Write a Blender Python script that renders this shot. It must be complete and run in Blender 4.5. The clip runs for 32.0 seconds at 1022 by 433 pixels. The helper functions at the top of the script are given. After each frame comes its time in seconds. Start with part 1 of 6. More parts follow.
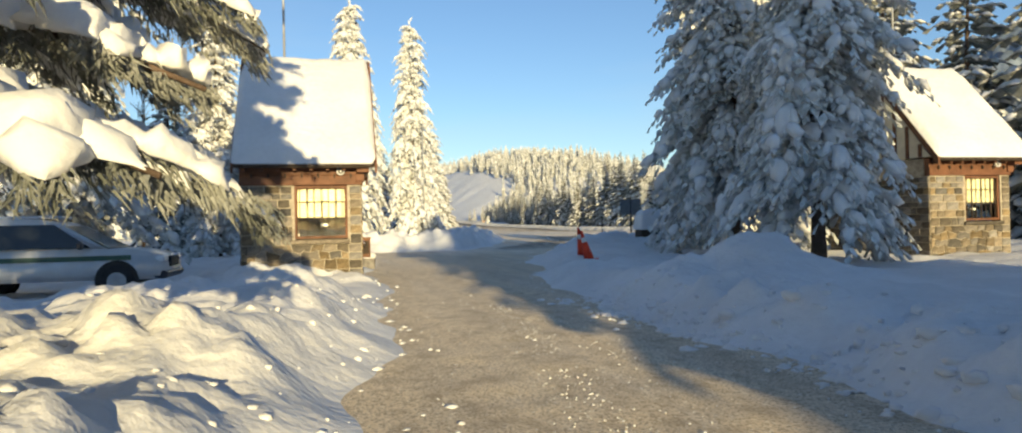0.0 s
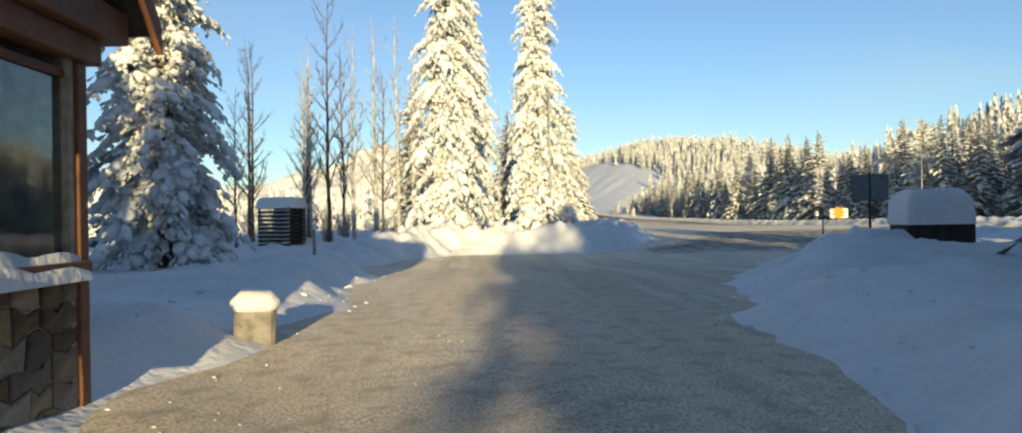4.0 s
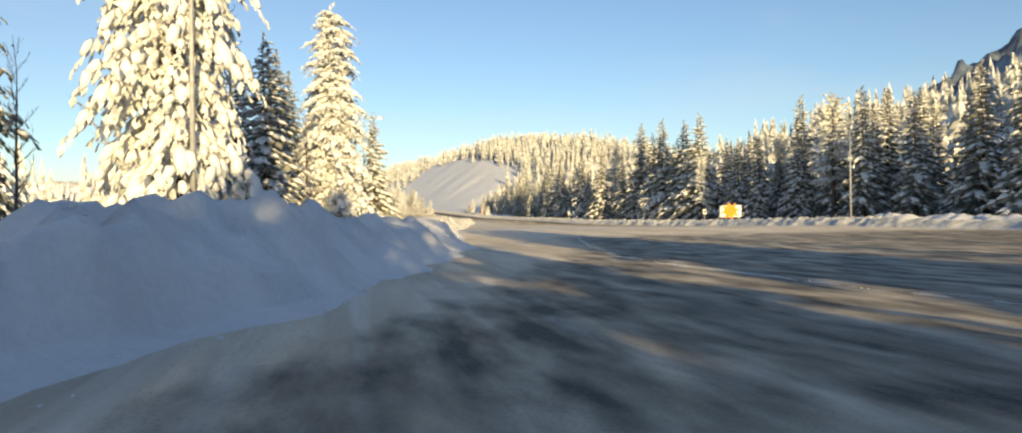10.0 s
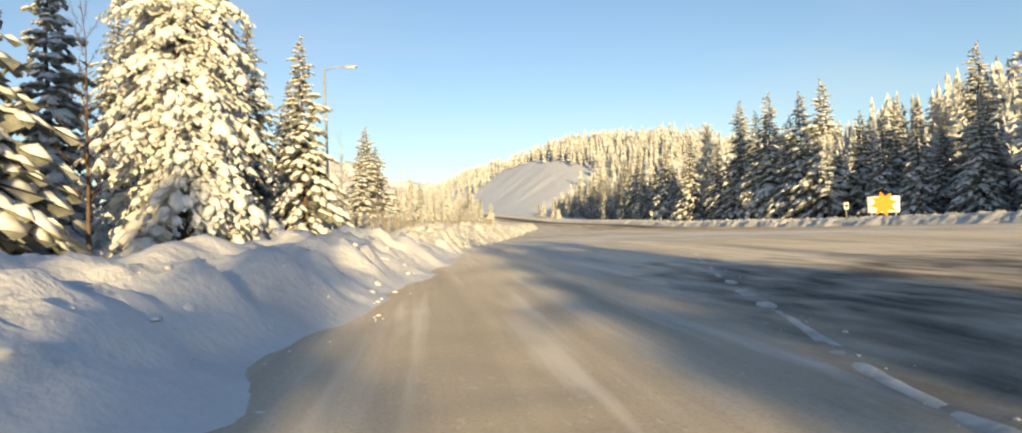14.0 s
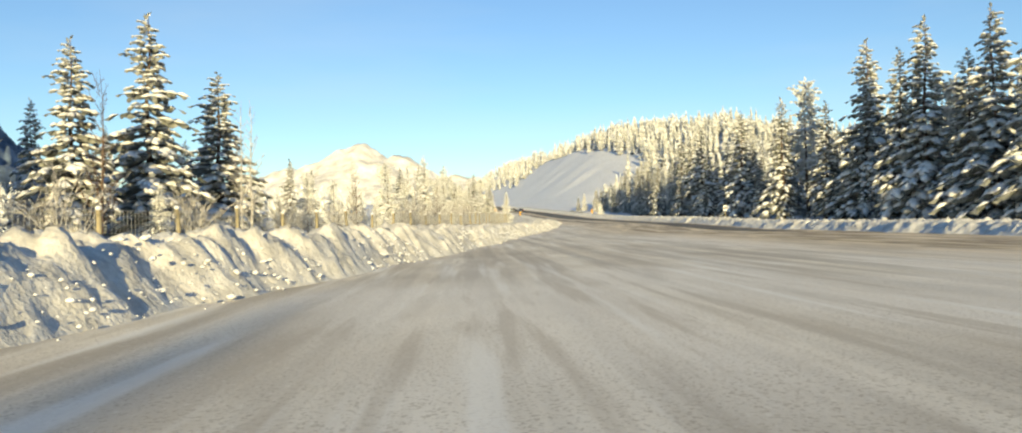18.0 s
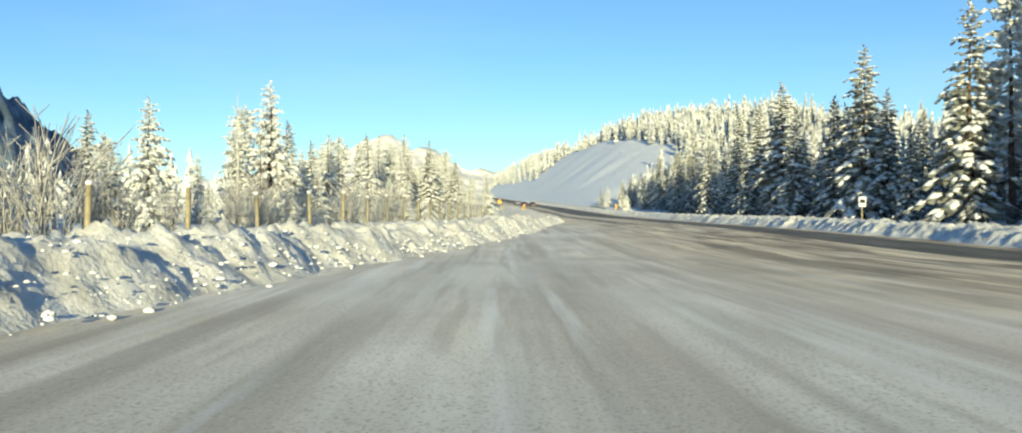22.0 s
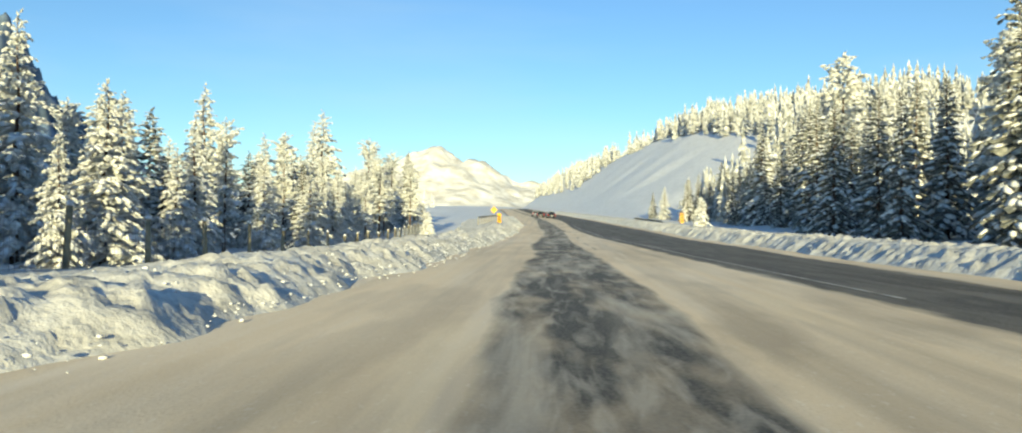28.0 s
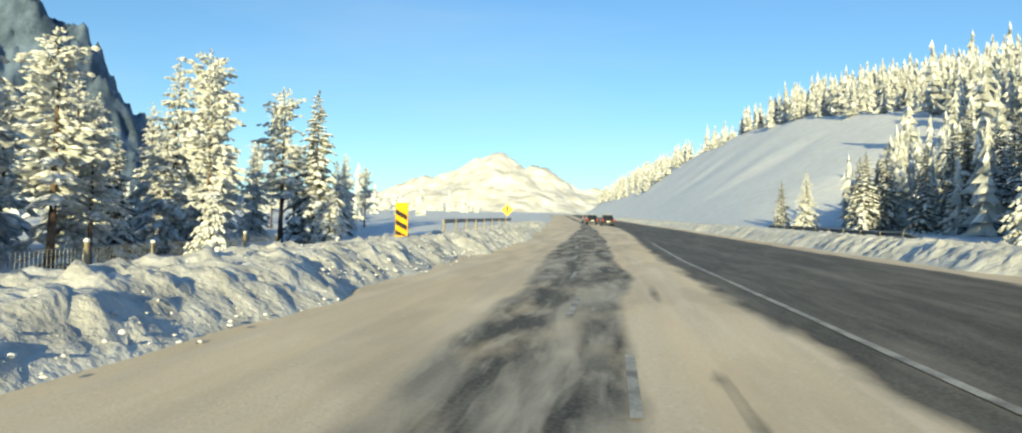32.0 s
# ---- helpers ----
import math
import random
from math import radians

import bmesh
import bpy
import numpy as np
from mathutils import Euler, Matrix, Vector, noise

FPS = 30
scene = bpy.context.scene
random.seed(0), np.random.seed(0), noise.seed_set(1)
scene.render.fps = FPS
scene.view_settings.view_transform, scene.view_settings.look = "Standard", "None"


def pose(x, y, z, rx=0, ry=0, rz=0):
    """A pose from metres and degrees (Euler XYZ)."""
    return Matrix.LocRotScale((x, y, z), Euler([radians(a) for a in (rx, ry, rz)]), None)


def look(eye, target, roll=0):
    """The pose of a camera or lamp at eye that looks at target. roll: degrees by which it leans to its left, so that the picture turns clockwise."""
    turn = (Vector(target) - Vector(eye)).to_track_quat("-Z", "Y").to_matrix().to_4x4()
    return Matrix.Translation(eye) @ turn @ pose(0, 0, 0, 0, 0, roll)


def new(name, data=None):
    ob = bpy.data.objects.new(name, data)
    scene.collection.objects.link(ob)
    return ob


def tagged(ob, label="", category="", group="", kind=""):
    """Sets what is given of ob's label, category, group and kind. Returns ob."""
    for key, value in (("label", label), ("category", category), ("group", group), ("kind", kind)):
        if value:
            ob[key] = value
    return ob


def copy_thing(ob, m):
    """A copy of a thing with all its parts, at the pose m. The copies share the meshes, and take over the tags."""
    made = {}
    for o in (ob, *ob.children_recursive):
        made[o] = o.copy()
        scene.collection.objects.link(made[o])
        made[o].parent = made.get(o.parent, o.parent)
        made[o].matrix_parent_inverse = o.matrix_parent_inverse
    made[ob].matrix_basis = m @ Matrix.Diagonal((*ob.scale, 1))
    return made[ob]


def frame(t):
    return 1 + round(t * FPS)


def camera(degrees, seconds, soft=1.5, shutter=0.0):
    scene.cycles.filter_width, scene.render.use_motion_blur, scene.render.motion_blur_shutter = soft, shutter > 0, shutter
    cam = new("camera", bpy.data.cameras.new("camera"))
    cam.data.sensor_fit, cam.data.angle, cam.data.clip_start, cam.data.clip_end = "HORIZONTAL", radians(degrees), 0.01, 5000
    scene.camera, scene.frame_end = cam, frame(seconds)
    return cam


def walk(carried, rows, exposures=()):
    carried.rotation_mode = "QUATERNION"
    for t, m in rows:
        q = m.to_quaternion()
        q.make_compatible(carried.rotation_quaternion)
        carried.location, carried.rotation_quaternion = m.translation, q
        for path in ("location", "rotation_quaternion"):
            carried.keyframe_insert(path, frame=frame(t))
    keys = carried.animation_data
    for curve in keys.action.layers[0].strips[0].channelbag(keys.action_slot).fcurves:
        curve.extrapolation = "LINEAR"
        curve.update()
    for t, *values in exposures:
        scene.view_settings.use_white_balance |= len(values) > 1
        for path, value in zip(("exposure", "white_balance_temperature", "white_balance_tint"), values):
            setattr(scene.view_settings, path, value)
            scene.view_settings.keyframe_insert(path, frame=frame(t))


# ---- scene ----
cam = camera(71.5, 32.0, 1.95)
PATH = [
    (0, (0.223, 0.193, 1.448), (0.707, 2.134, 1.469), -1.3),
    (0.5, (0.751, 1.723, 1.431), (1.186, 3.675, 1.456), -1.2),
    (1, (1.316, 3.564, 1.421), (1.674, 5.531, 1.447), -1.1),
    (1.5, (1.839, 5.641, 1.406), (2.112, 7.622, 1.414), -0.5),
    (2, (2.256, 7.816, 1.39), (2.436, 9.808, 1.396), -0.2),
    (2.5, (2.59, 9.977, 1.382), (2.691, 11.975, 1.387), -0.4),
    (3, (2.919, 12.353, 1.401), (2.991, 14.352, 1.415), -0.2),
    (3.5, (3.425, 14.559, 1.331), (3.491, 16.558, 1.343), -0.9),
    (5.5, (5.34, 25.051, 1.418), (5.509, 27.044, 1.421), -0.7),
    (6, (6.15, 28.352, 1.4), (6.36, 30.341, 1.403), -0.8),
    (6.5, (7.023, 31.3, 1.356), (7.267, 33.285, 1.361), -0.9),
    (7, (8.02, 34.508, 1.337), (8.301, 36.488, 1.343), -1.0),
    (7.5, (9.077, 37.684, 1.241), (9.391, 39.659, 1.248), -0.6),
    (8, (10.27, 40.832, 1.033), (10.62, 42.801, 1.048), -0.6),
    (8.5, (11.503, 44.139, 0.91), (11.889, 46.101, 0.92), -0.7),
    (9, (12.771, 47.463, 0.833), (13.194, 49.418, 0.841), -0.6),
    (9.5, (13.725, 50.363, 0.919), (14.171, 52.312, 0.935), -0.7),
    (10, (14.708, 53.111, 0.839), (15.172, 55.057, 0.843), -0.7),
    (10.5, (15.8, 55.903, 0.791), (16.273, 57.846, 0.802), -0.5),
    (11, (16.692, 58.946, 0.769), (17.167, 60.889, 0.781), -1.3),
    (11.5, (17.683, 61.817, 0.788), (18.14, 63.764, 0.808), -1.7),
    (12, (18.576, 65.179, 0.752), (19.015, 67.13, 0.775), -1.9),
    (12.5, (19.581, 68.295, 0.737), (19.973, 70.256, 0.756), -1.8),
    (13, (20.488, 71.714, 0.727), (20.832, 73.684, 0.741), -1.7),
    (13.5, (20.995, 74.803, 0.883), (21.293, 76.781, 0.9), -2.0),
    (15.5, (27.346, 94.987, 0.816), (27.506, 96.981, 0.839), -2.0),
    (16, (28.579, 100.251, 0.985), (28.732, 102.245, 1.0), -1.9),
    (16.5, (29.786, 105.383, 1.101), (29.934, 107.377, 1.117), -1.7),
    (17, (30.616, 110.022, 1.126), (30.756, 112.017, 1.145), -2.0),
    (17.5, (31.604, 115.091, 1.091), (31.737, 117.086, 1.107), -1.8),
    (18, (32.781, 120.423, 0.917), (32.897, 122.42, 0.928), -1.5),
    (18.5, (33.717, 125.478, 0.841), (33.809, 127.476, 0.849), -1.4),
    (19, (34.65, 130.845, 1.016), (34.726, 132.844, 1.022), -1.4),
    (19.5, (35.831, 136.528, 1.009), (35.898, 138.527, 1.016), -1.0),
    (20, (36.783, 142.218, 0.82), (36.847, 144.217, 0.826), -0.6),
    (20.5, (37.971, 148.278, 0.788), (38.027, 150.277, 0.793), -0.4),
    (21, (39.21, 154.365, 0.756), (39.261, 156.364, 0.76), -0.1),
    (21.5, (40.28, 160.17, 0.819), (40.331, 162.169, 0.825), 0.1),
    (22, (41.435, 166.31, 0.8), (41.477, 168.31, 0.799), -0.0),
    (22.5, (42.556, 172.457, 0.79), (42.582, 174.457, 0.792), -0.5),
    (23, (43.72, 178.473, 0.774), (43.735, 180.473, 0.773), -0.1),
    (23.5, (44.96, 184.686, 0.763), (44.965, 186.686, 0.76), 0.1),
    (24, (46.299, 191.1, 0.818), (46.294, 193.1, 0.815), 0.6),
    (24.5, (47.463, 198.038, 0.948), (47.448, 200.038, 0.941), 0.9),
    (25, (48.751, 204.922, 1.034), (48.723, 206.922, 1.033), 1.1),
    (25.5, (50.249, 211.745, 1.31), (50.206, 213.745, 1.326), 1.7),
    (27.5, (53.294, 240.859, 1.459), (53.199, 242.857, 1.482), 0.5),
    (28, (54.015, 248.27, 1.495), (53.907, 250.267, 1.531), 0.7),
    (28.5, (54.442, 255.65, 1.529), (54.292, 257.644, 1.569), 1.1),
    (29, (54.8, 263.087, 1.651), (54.606, 265.077, 1.697), 1.2),
    (29.5, (54.985, 270.559, 1.702), (54.77, 272.547, 1.741), 1.9),
    (30, (55.052, 278.46, 1.836), (54.819, 280.446, 1.878), 1.8),
    (30.5, (55.13, 286.061, 1.925), (54.877, 288.045, 1.969), 1.6),
    (31, (55.216, 293.773, 2.117), (54.946, 295.754, 2.161), 1.5),
    (31.5, (55.452, 300.84, 2.284), (55.167, 302.819, 2.331), 1.5),
    (32, (55.36, 309.425, 2.316), (55.073, 311.404, 2.371), 1.3),
]
EXPOSURES = [(0, 0.56, 6950, 4), (3, 0.59, 6950, 3), (6, 0.63, 7200, 4), (7, 0.65, 7200, 4), (9, 0.7, 7850, 8), (10, 0.7, 7800, 7), (11, 0.7, 7350, 5), (12, 0.75, 7600, 6), (13.5, 0.76, 8200, 8), (16, 0.74, 7400, 3), (17, 0.74, 7250, 2), (18, 0.74, 7050, 1), (19, 0.73, 6250, -5), (20, 0.72, 6050, -6), (24, 0.72, 6150, -7), (28, 0.75, 6350, -7), (32, 0.73, 6350, -7)]
walk(cam, [(t, look(eye, target, roll)) for t, eye, target, roll in PATH], EXPOSURES)

# ---------------- world, sun ----------------
SUN_EL, SUN_AZ = 9.6, 0.6          # degrees: low winter sun behind the road's direction
world = bpy.data.worlds.new("world")
scene.world = world
world.use_nodes = True
wn, wl = world.node_tree.nodes, world.node_tree.links
wn.clear()
w_out, w_bg, w_sky = wn.new("ShaderNodeOutputWorld"), wn.new("ShaderNodeBackground"), wn.new("ShaderNodeTexSky")
w_sky.sky_type, w_sky.sun_disc = "NISHITA", False
w_sky.sun_elevation, w_sky.sun_rotation = radians(SUN_EL), radians(180)
w_sky.air_density, w_sky.dust_density, w_sky.ozone_density = 1.0, 0.2, 2.0
w_bg.inputs["Strength"].default_value = 0.106
w_mix = wn.new("ShaderNodeMix")
w_mix.data_type, w_mix.blend_type = "RGBA", "MULTIPLY"
w_mix.inputs["Factor"].default_value, w_mix.inputs["B"].default_value = 1.0, (0.86, 0.98, 1.25, 1)
wl.new(w_sky.outputs[0], w_mix.inputs["A"])
w_tc, w_map, w_noise, w_rng, w_add = (wn.new("ShaderNode" + k) for k in ("TexCoord", "Mapping", "TexNoise", "MapRange", "Mix"))
w_map.inputs["Rotation"].default_value, w_map.inputs["Scale"].default_value = (0.2, 0.5, 0.5), (1.2, 3.0, 7.0)
w_noise.inputs["Scale"].default_value, w_noise.inputs["Detail"].default_value = 1.3, 5
for k, v in zip(("From Min", "From Max", "To Min", "To Max"), (0.5, 0.8, 0.0, 0.22)):
    w_rng.inputs[k].default_value = v
w_add.data_type = "RGBA"
w_add.inputs["B"].default_value = (4.2, 4.6, 5.0, 1)
wl.new(w_tc.outputs["Generated"], w_map.inputs[0])
wl.new(w_map.outputs[0], w_noise.inputs["Vector"])
wl.new(w_noise.outputs["Fac"], w_rng.inputs["Value"])
wl.new(w_rng.outputs[0], w_add.inputs["Factor"])
wl.new(w_mix.outputs["Result"], w_add.inputs["A"])
wl.new(w_add.outputs["Result"], w_bg.inputs[0])
wl.new(w_bg.outputs[0], w_out.inputs[0])
sun_data = bpy.data.lights.new("sun", "SUN")
sun_data.energy, sun_data.angle, sun_data.color = 4.75, radians(0.6), (1.0, 0.8, 0.46)
sun = new("sun", sun_data)
sun.matrix_world = look((0, 0, 60), (math.sin(radians(-SUN_AZ)) * 100, 100, 60 - 100 * math.tan(radians(SUN_EL))))

# ---------------- materials ----------------
def material(name, base, rough=0.8, metal=0.0, noise_scale=4.0, vary=0.25, bump=0.2, fine=40.0, second=None, spec=0.3, coord="Object", rand=0.0, deep=0.02):
    m = bpy.data.materials.new(name)
    m.use_nodes = True
    n, l = m.node_tree.nodes, m.node_tree.links
    b = n["Principled BSDF"]
    b.inputs["Roughness"].default_value, b.inputs["Metallic"].default_value = rough, metal
    b.inputs["Specular IOR Level"].default_value = spec
    tc = n.new("ShaderNodeTexCoord")
    a, f = n.new("ShaderNodeTexNoise"), n.new("ShaderNodeTexNoise")
    for q, s, d in ((a, noise_scale, 4), (f, fine, 3)):
        q.inputs["Scale"].default_value, q.inputs["Detail"].default_value = s, d
        l.new(tc.outputs[coord], q.inputs["Vector"])
    mix = n.new("ShaderNodeMix")
    mix.data_type = "RGBA"
    lo = second or tuple(c * (1 - vary) for c in base)
    mix.inputs["A"].default_value, mix.inputs["B"].default_value = (*lo, 1), (*[min(1, c * (1 + 0.3 * vary)) for c in base], 1)
    ramp = n.new("ShaderNodeMapRange")
    ramp.inputs["From Min"].default_value, ramp.inputs["From Max"].default_value = 0.35, 0.65
    add = n.new("ShaderNodeMath")
    add.operation = "MULTIPLY_ADD"
    add.inputs[1].default_value, add.inputs[2].default_value = 0.35, -0.17
    l.new(f.outputs["Fac"], add.inputs[0])
    s = n.new("ShaderNodeMath")
    l.new(a.outputs["Fac"], s.inputs[0])
    l.new(add.outputs[0], s.inputs[1])
    l.new(s.outputs[0], ramp.inputs["Value"])
    l.new(ramp.outputs[0], mix.inputs["Factor"])
    col = mix.outputs["Result"]
    if rand:
        oi, hs = n.new("ShaderNodeObjectInfo"), n.new("ShaderNodeHueSaturation")
        mr = n.new("ShaderNodeMapRange")
        mr.inputs["To Min"].default_value, mr.inputs["To Max"].default_value = 1 - rand, 1 + rand
        l.new(oi.outputs["Random"], mr.inputs["Value"])
        l.new(mr.outputs[0], hs.inputs["Value"])
        l.new(col, hs.inputs["Color"])
        fr, sh_ = n.new("ShaderNodeMath"), n.new("ShaderNodeMath")
        fr.operation, sh_.operation = "MULTIPLY", "FRACT"
        fr.inputs[1].default_value = 7.31
        hue = n.new("ShaderNodeMapRange")
        hue.inputs["To Min"].default_value, hue.inputs["To Max"].default_value = 0.25, 1.2
        l.new(oi.outputs["Random"], fr.inputs[0])
        l.new(fr.outputs[0], sh_.inputs[0])
        l.new(sh_.outputs[0], hue.inputs["Value"])
        l.new(hue.outputs[0], hs.inputs["Saturation"])
        col = hs.outputs["Color"]
    l.new(col, b.inputs["Base Color"])
    if bump:
        bp = n.new("ShaderNodeBump")
        bp.inputs["Strength"].default_value, bp.inputs["Distance"].default_value = bump, deep
        l.new(f.outputs["Fac"], bp.inputs["Height"])
        l.new(bp.outputs[0], b.inputs["Normal"])
    return m


M_SNOW = material("snow", (0.76, 0.76, 0.77), 0.75, noise_scale=0.6, vary=0.1, bump=0.6, fine=8, deep=0.05)
M_SNOWT = material("tree_snow", (0.79, 0.79, 0.79), 0.8, noise_scale=1.5, vary=0.08, bump=0.5, fine=14)
M_NEEDLE = material("spruce_needles", (0.3, 0.305, 0.28), 0.8, noise_scale=1.6, vary=0.3, bump=0.5, fine=20, second=(0.105, 0.115, 0.1))
M_FROST = material("frosted_needles", (0.72, 0.725, 0.71), 0.8, noise_scale=2.2, vary=0.6, bump=0.5, fine=22, second=(0.38, 0.395, 0.37))
# frosted needles for the far hill, paled further to carry its haze
M_HILL = material("hazy_hill_needles", (0.56, 0.56, 0.54), 0.8, noise_scale=0.5, vary=0.3, bump=0.4, fine=9, second=(0.24, 0.25, 0.23))
M_BARK = material("bark", (0.16, 0.11, 0.08), 0.9, noise_scale=3, vary=0.5, bump=0.6, fine=30)
M_TWIG = material("frosted_twigs", (0.52, 0.5, 0.475), 0.9, noise_scale=3, vary=0.5, bump=0.3, fine=30)
M_TIMBER = material("brown_timber", (0.17, 0.075, 0.04), 0.6, noise_scale=3, vary=0.35, bump=0.3, fine=45)
M_PLASTER = material("cream_plaster", (0.72, 0.66, 0.52), 0.85, noise_scale=5, vary=0.12, bump=0.2)
M_MORTAR = material("mortar", (0.42, 0.37, 0.29), 0.9, noise_scale=8, vary=0.3, bump=0.4)
M_BANK = material("ploughed_snow", (0.66, 0.645, 0.61), 0.85, noise_scale=1.6, vary=0.28, bump=0.6, fine=9, deep=0.06)
M_BANK.node_tree.nodes["Principled BSDF"].inputs["Diffuse Roughness"].default_value = 0.08
M_STONE = material("field_stone", (0.2, 0.155, 0.1), 0.85, noise_scale=6, vary=0.45, bump=0.6, fine=30, rand=0.55)
M_METAL = material("galvanised_steel", (0.42, 0.43, 0.44), 0.6, 0.25, noise_scale=6, vary=0.2, bump=0.1)
# sign metal darkened to carry the shade the panels stand in
M_SIGNBACK_SHADED = material("shaded_sign_metal", (0.15, 0.16, 0.17), 0.6, 0.2, noise_scale=5, vary=0.2, bump=0.1)
M_BLACK = material("black_rubber", (0.02, 0.02, 0.022), 0.7, noise_scale=8, vary=0.3, bump=0.2)
M_YELLOW = material("sign_yellow", (0.85, 0.42, 0.01), 0.45, noise_scale=4, vary=0.1, bump=0.05)
M_AMBER = material("sign_amber", (0.78, 0.27, 0.012), 0.45, noise_scale=4, vary=0.1, bump=0.05)
M_SIGNBLACK = material("sign_black", (0.02, 0.02, 0.02), 0.5, noise_scale=4, vary=0.1, bump=0.05)
M_WHITE = material("white_board", (0.8, 0.8, 0.78), 0.5, noise_scale=3, vary=0.08, bump=0.05)
M_ORANGE = material("cone_orange", (0.75, 0.07, 0.03), 0.5, noise_scale=5, vary=0.2, bump=0.1)
M_WOOD = material("weathered_post", (0.36, 0.31, 0.2), 0.85, noise_scale=4, vary=0.35, bump=0.4, fine=35)

# ---------------- plan ----------------
HY = [-400, 0, 25, 35, 45, 60, 100, 115, 130, 150, 190, 212, 240, 280, 310, 350, 400, 450, 500, 600, 900, 1600]
HZ = [0, .02, 0, -.1, -.5, -.6, -.45, -.3, -.45, -.6, -.58, -.2, .05, .45, .9, 2.0, 3.6, 5.2, 7, 11, 22, 40]
LY = [84, 108, 120, 130, 150, 162, 174, 187, 198, 206, 213, 222, 230, 242, 254, 272, 315, 350, 400, 460, 550, 650]
LX = [20.3, 23.4, 25, 27.4, 30.8, 33.6, 35.8, 37.8, 40.9, 42.8, 44.1, 45.2, 46.2, 48.5, 49.6, 50.5, 50.8, 50.2, 47, 43, 36, 26]
RY = [40, 90, 130, 160, 204, 250, 290, 333, 400, 460, 550, 650]
RX = [62, 62, 61.5, 61.5, 63, 65, 66.5, 66.5, 64, 60.5, 53, 43]


def base_z(y):
    return np.interp(y, HY, HZ)


def left_toe(y):
    return np.interp(y, LY, LX)


def right_toe(y):
    return np.interp(y, RY, RX)


def side_dip(x, y):
    """How far the ground behind the left bank lies below the road's level."""
    y = np.asarray(y, float)
    return 1.5 * smooth(3, 8, left_toe(y) - x) * smooth(250, 302, y) * smooth(420, 350, y)


def vnoise(x, y, s, seed=0):
    """Smooth value noise on arrays, about -1 to 1."""
    x, y = np.asarray(x, float) * s + seed * 17.3, np.asarray(y, float) * s - seed * 9.1
    xi, yi = np.floor(x), np.floor(y)
    fx, fy = x - xi, y - yi
    fx, fy = fx * fx * (3 - 2 * fx), fy * fy * (3 - 2 * fy)

    def h(a, b):
        v = np.sin(a * 127.1 + b * 311.7 + seed * 74.7) * 43758.5453
        return (v - np.floor(v)) * 2 - 1
    return (h(xi, yi) * (1 - fx) + h(xi + 1, yi) * fx) * (1 - fy) + (h(xi, yi + 1) * (1 - fx) + h(xi + 1, yi + 1) * fx) * fy


def fbm(x, y, s, octaves=4, seed=0):
    return sum(vnoise(x, y, s * 2 ** i, seed + i) * 0.5 ** i for i in range(octaves))


def clods(x, y, s, seed=0):
    """Rounded lumps packed side by side, 0 to 1 high, about 1/s across."""
    x, y = np.asarray(x, float) * s, np.asarray(y, float) * s
    xi, yi = np.floor(x), np.floor(y)
    best = np.zeros(np.broadcast(x, y).shape)

    def h(a, b, k):
        v = np.sin(a * 127.1 + b * 311.7 + k * 74.7 + seed * 13.1) * 43758.5453
        return v - np.floor(v)
    for i in (-1, 0, 1):
        for j in (-1, 0, 1):
            a, b = xi + i, yi + j
            px, py = a + h(a, b, 1), b + h(a, b, 2)
            size, tall = 0.45 + 0.5 * h(a, b, 3), h(a, b, 4)
            q = 1 - ((x - px) ** 2 + (y - py) ** 2) / size ** 2
            best = np.maximum(best, np.sqrt(np.clip(q, 0, 1)) * tall)
    return best


def smooth(a, b, v):
    t = np.clip((np.asarray(v, float) - a) / (b - a), 0, 1)
    return t * t * (3 - 2 * t)


def hill(x, y):
    """Height of the wooded hill and the cut slope beside the road, above the road's level."""
    x, y = np.asarray(x, float), np.asarray(y, float)
    d = x - np.interp(y, [0, 150, 350, 450, 600, 800, 1100], [74, 76, 76, 72, 66, 52, 20])
    steep = smooth(375, 450, y)
    rate = np.interp(y, [400, 460, 510, 550, 630, 800], [.3, .5, .64, .72, .8, .75])
    south = smooth(320, 250, y)
    gentle = (17 + 13 * south) * smooth(0, 130, d) + (15 + 12 * south) * smooth(90, 320, d)
    cut = rate * np.clip(d, 0, 46) + 0.2 * np.clip(d - 46, 0, 40) - 0.2 * np.clip(d - 110, 0, 80)
    h = gentle * (1 - steep) + np.maximum(cut, 0) * steep
    h = h + smooth(0, 30, d) * fbm(x, y, 0.02, 3, 5) * (2.0 - 1.6 * steep * smooth(60, 44, d))
    back = smooth(900, 300, x) * smooth(1700, 1000, y)
    return np.where(d > 0, h * back, 0)


def mesh_object(name, verts, faces, mats, parent=None, flat=False, slots=None):
    me = bpy.data.meshes.new(name)
    me.from_pydata([tuple(map(float, v)) for v in verts], [], faces)
    for m in mats if isinstance(mats, (list, tuple)) else [mats]:
        me.materials.append(m)
    if not flat:
        me.polygons.foreach_set("use_smooth", [True] * len(me.polygons))
    if slots is not None:
        me.polygons.foreach_set("material_index", slots)
    me.update()
    ob = new(name, me)
    if parent is not None:
        ob.parent = parent
    return ob


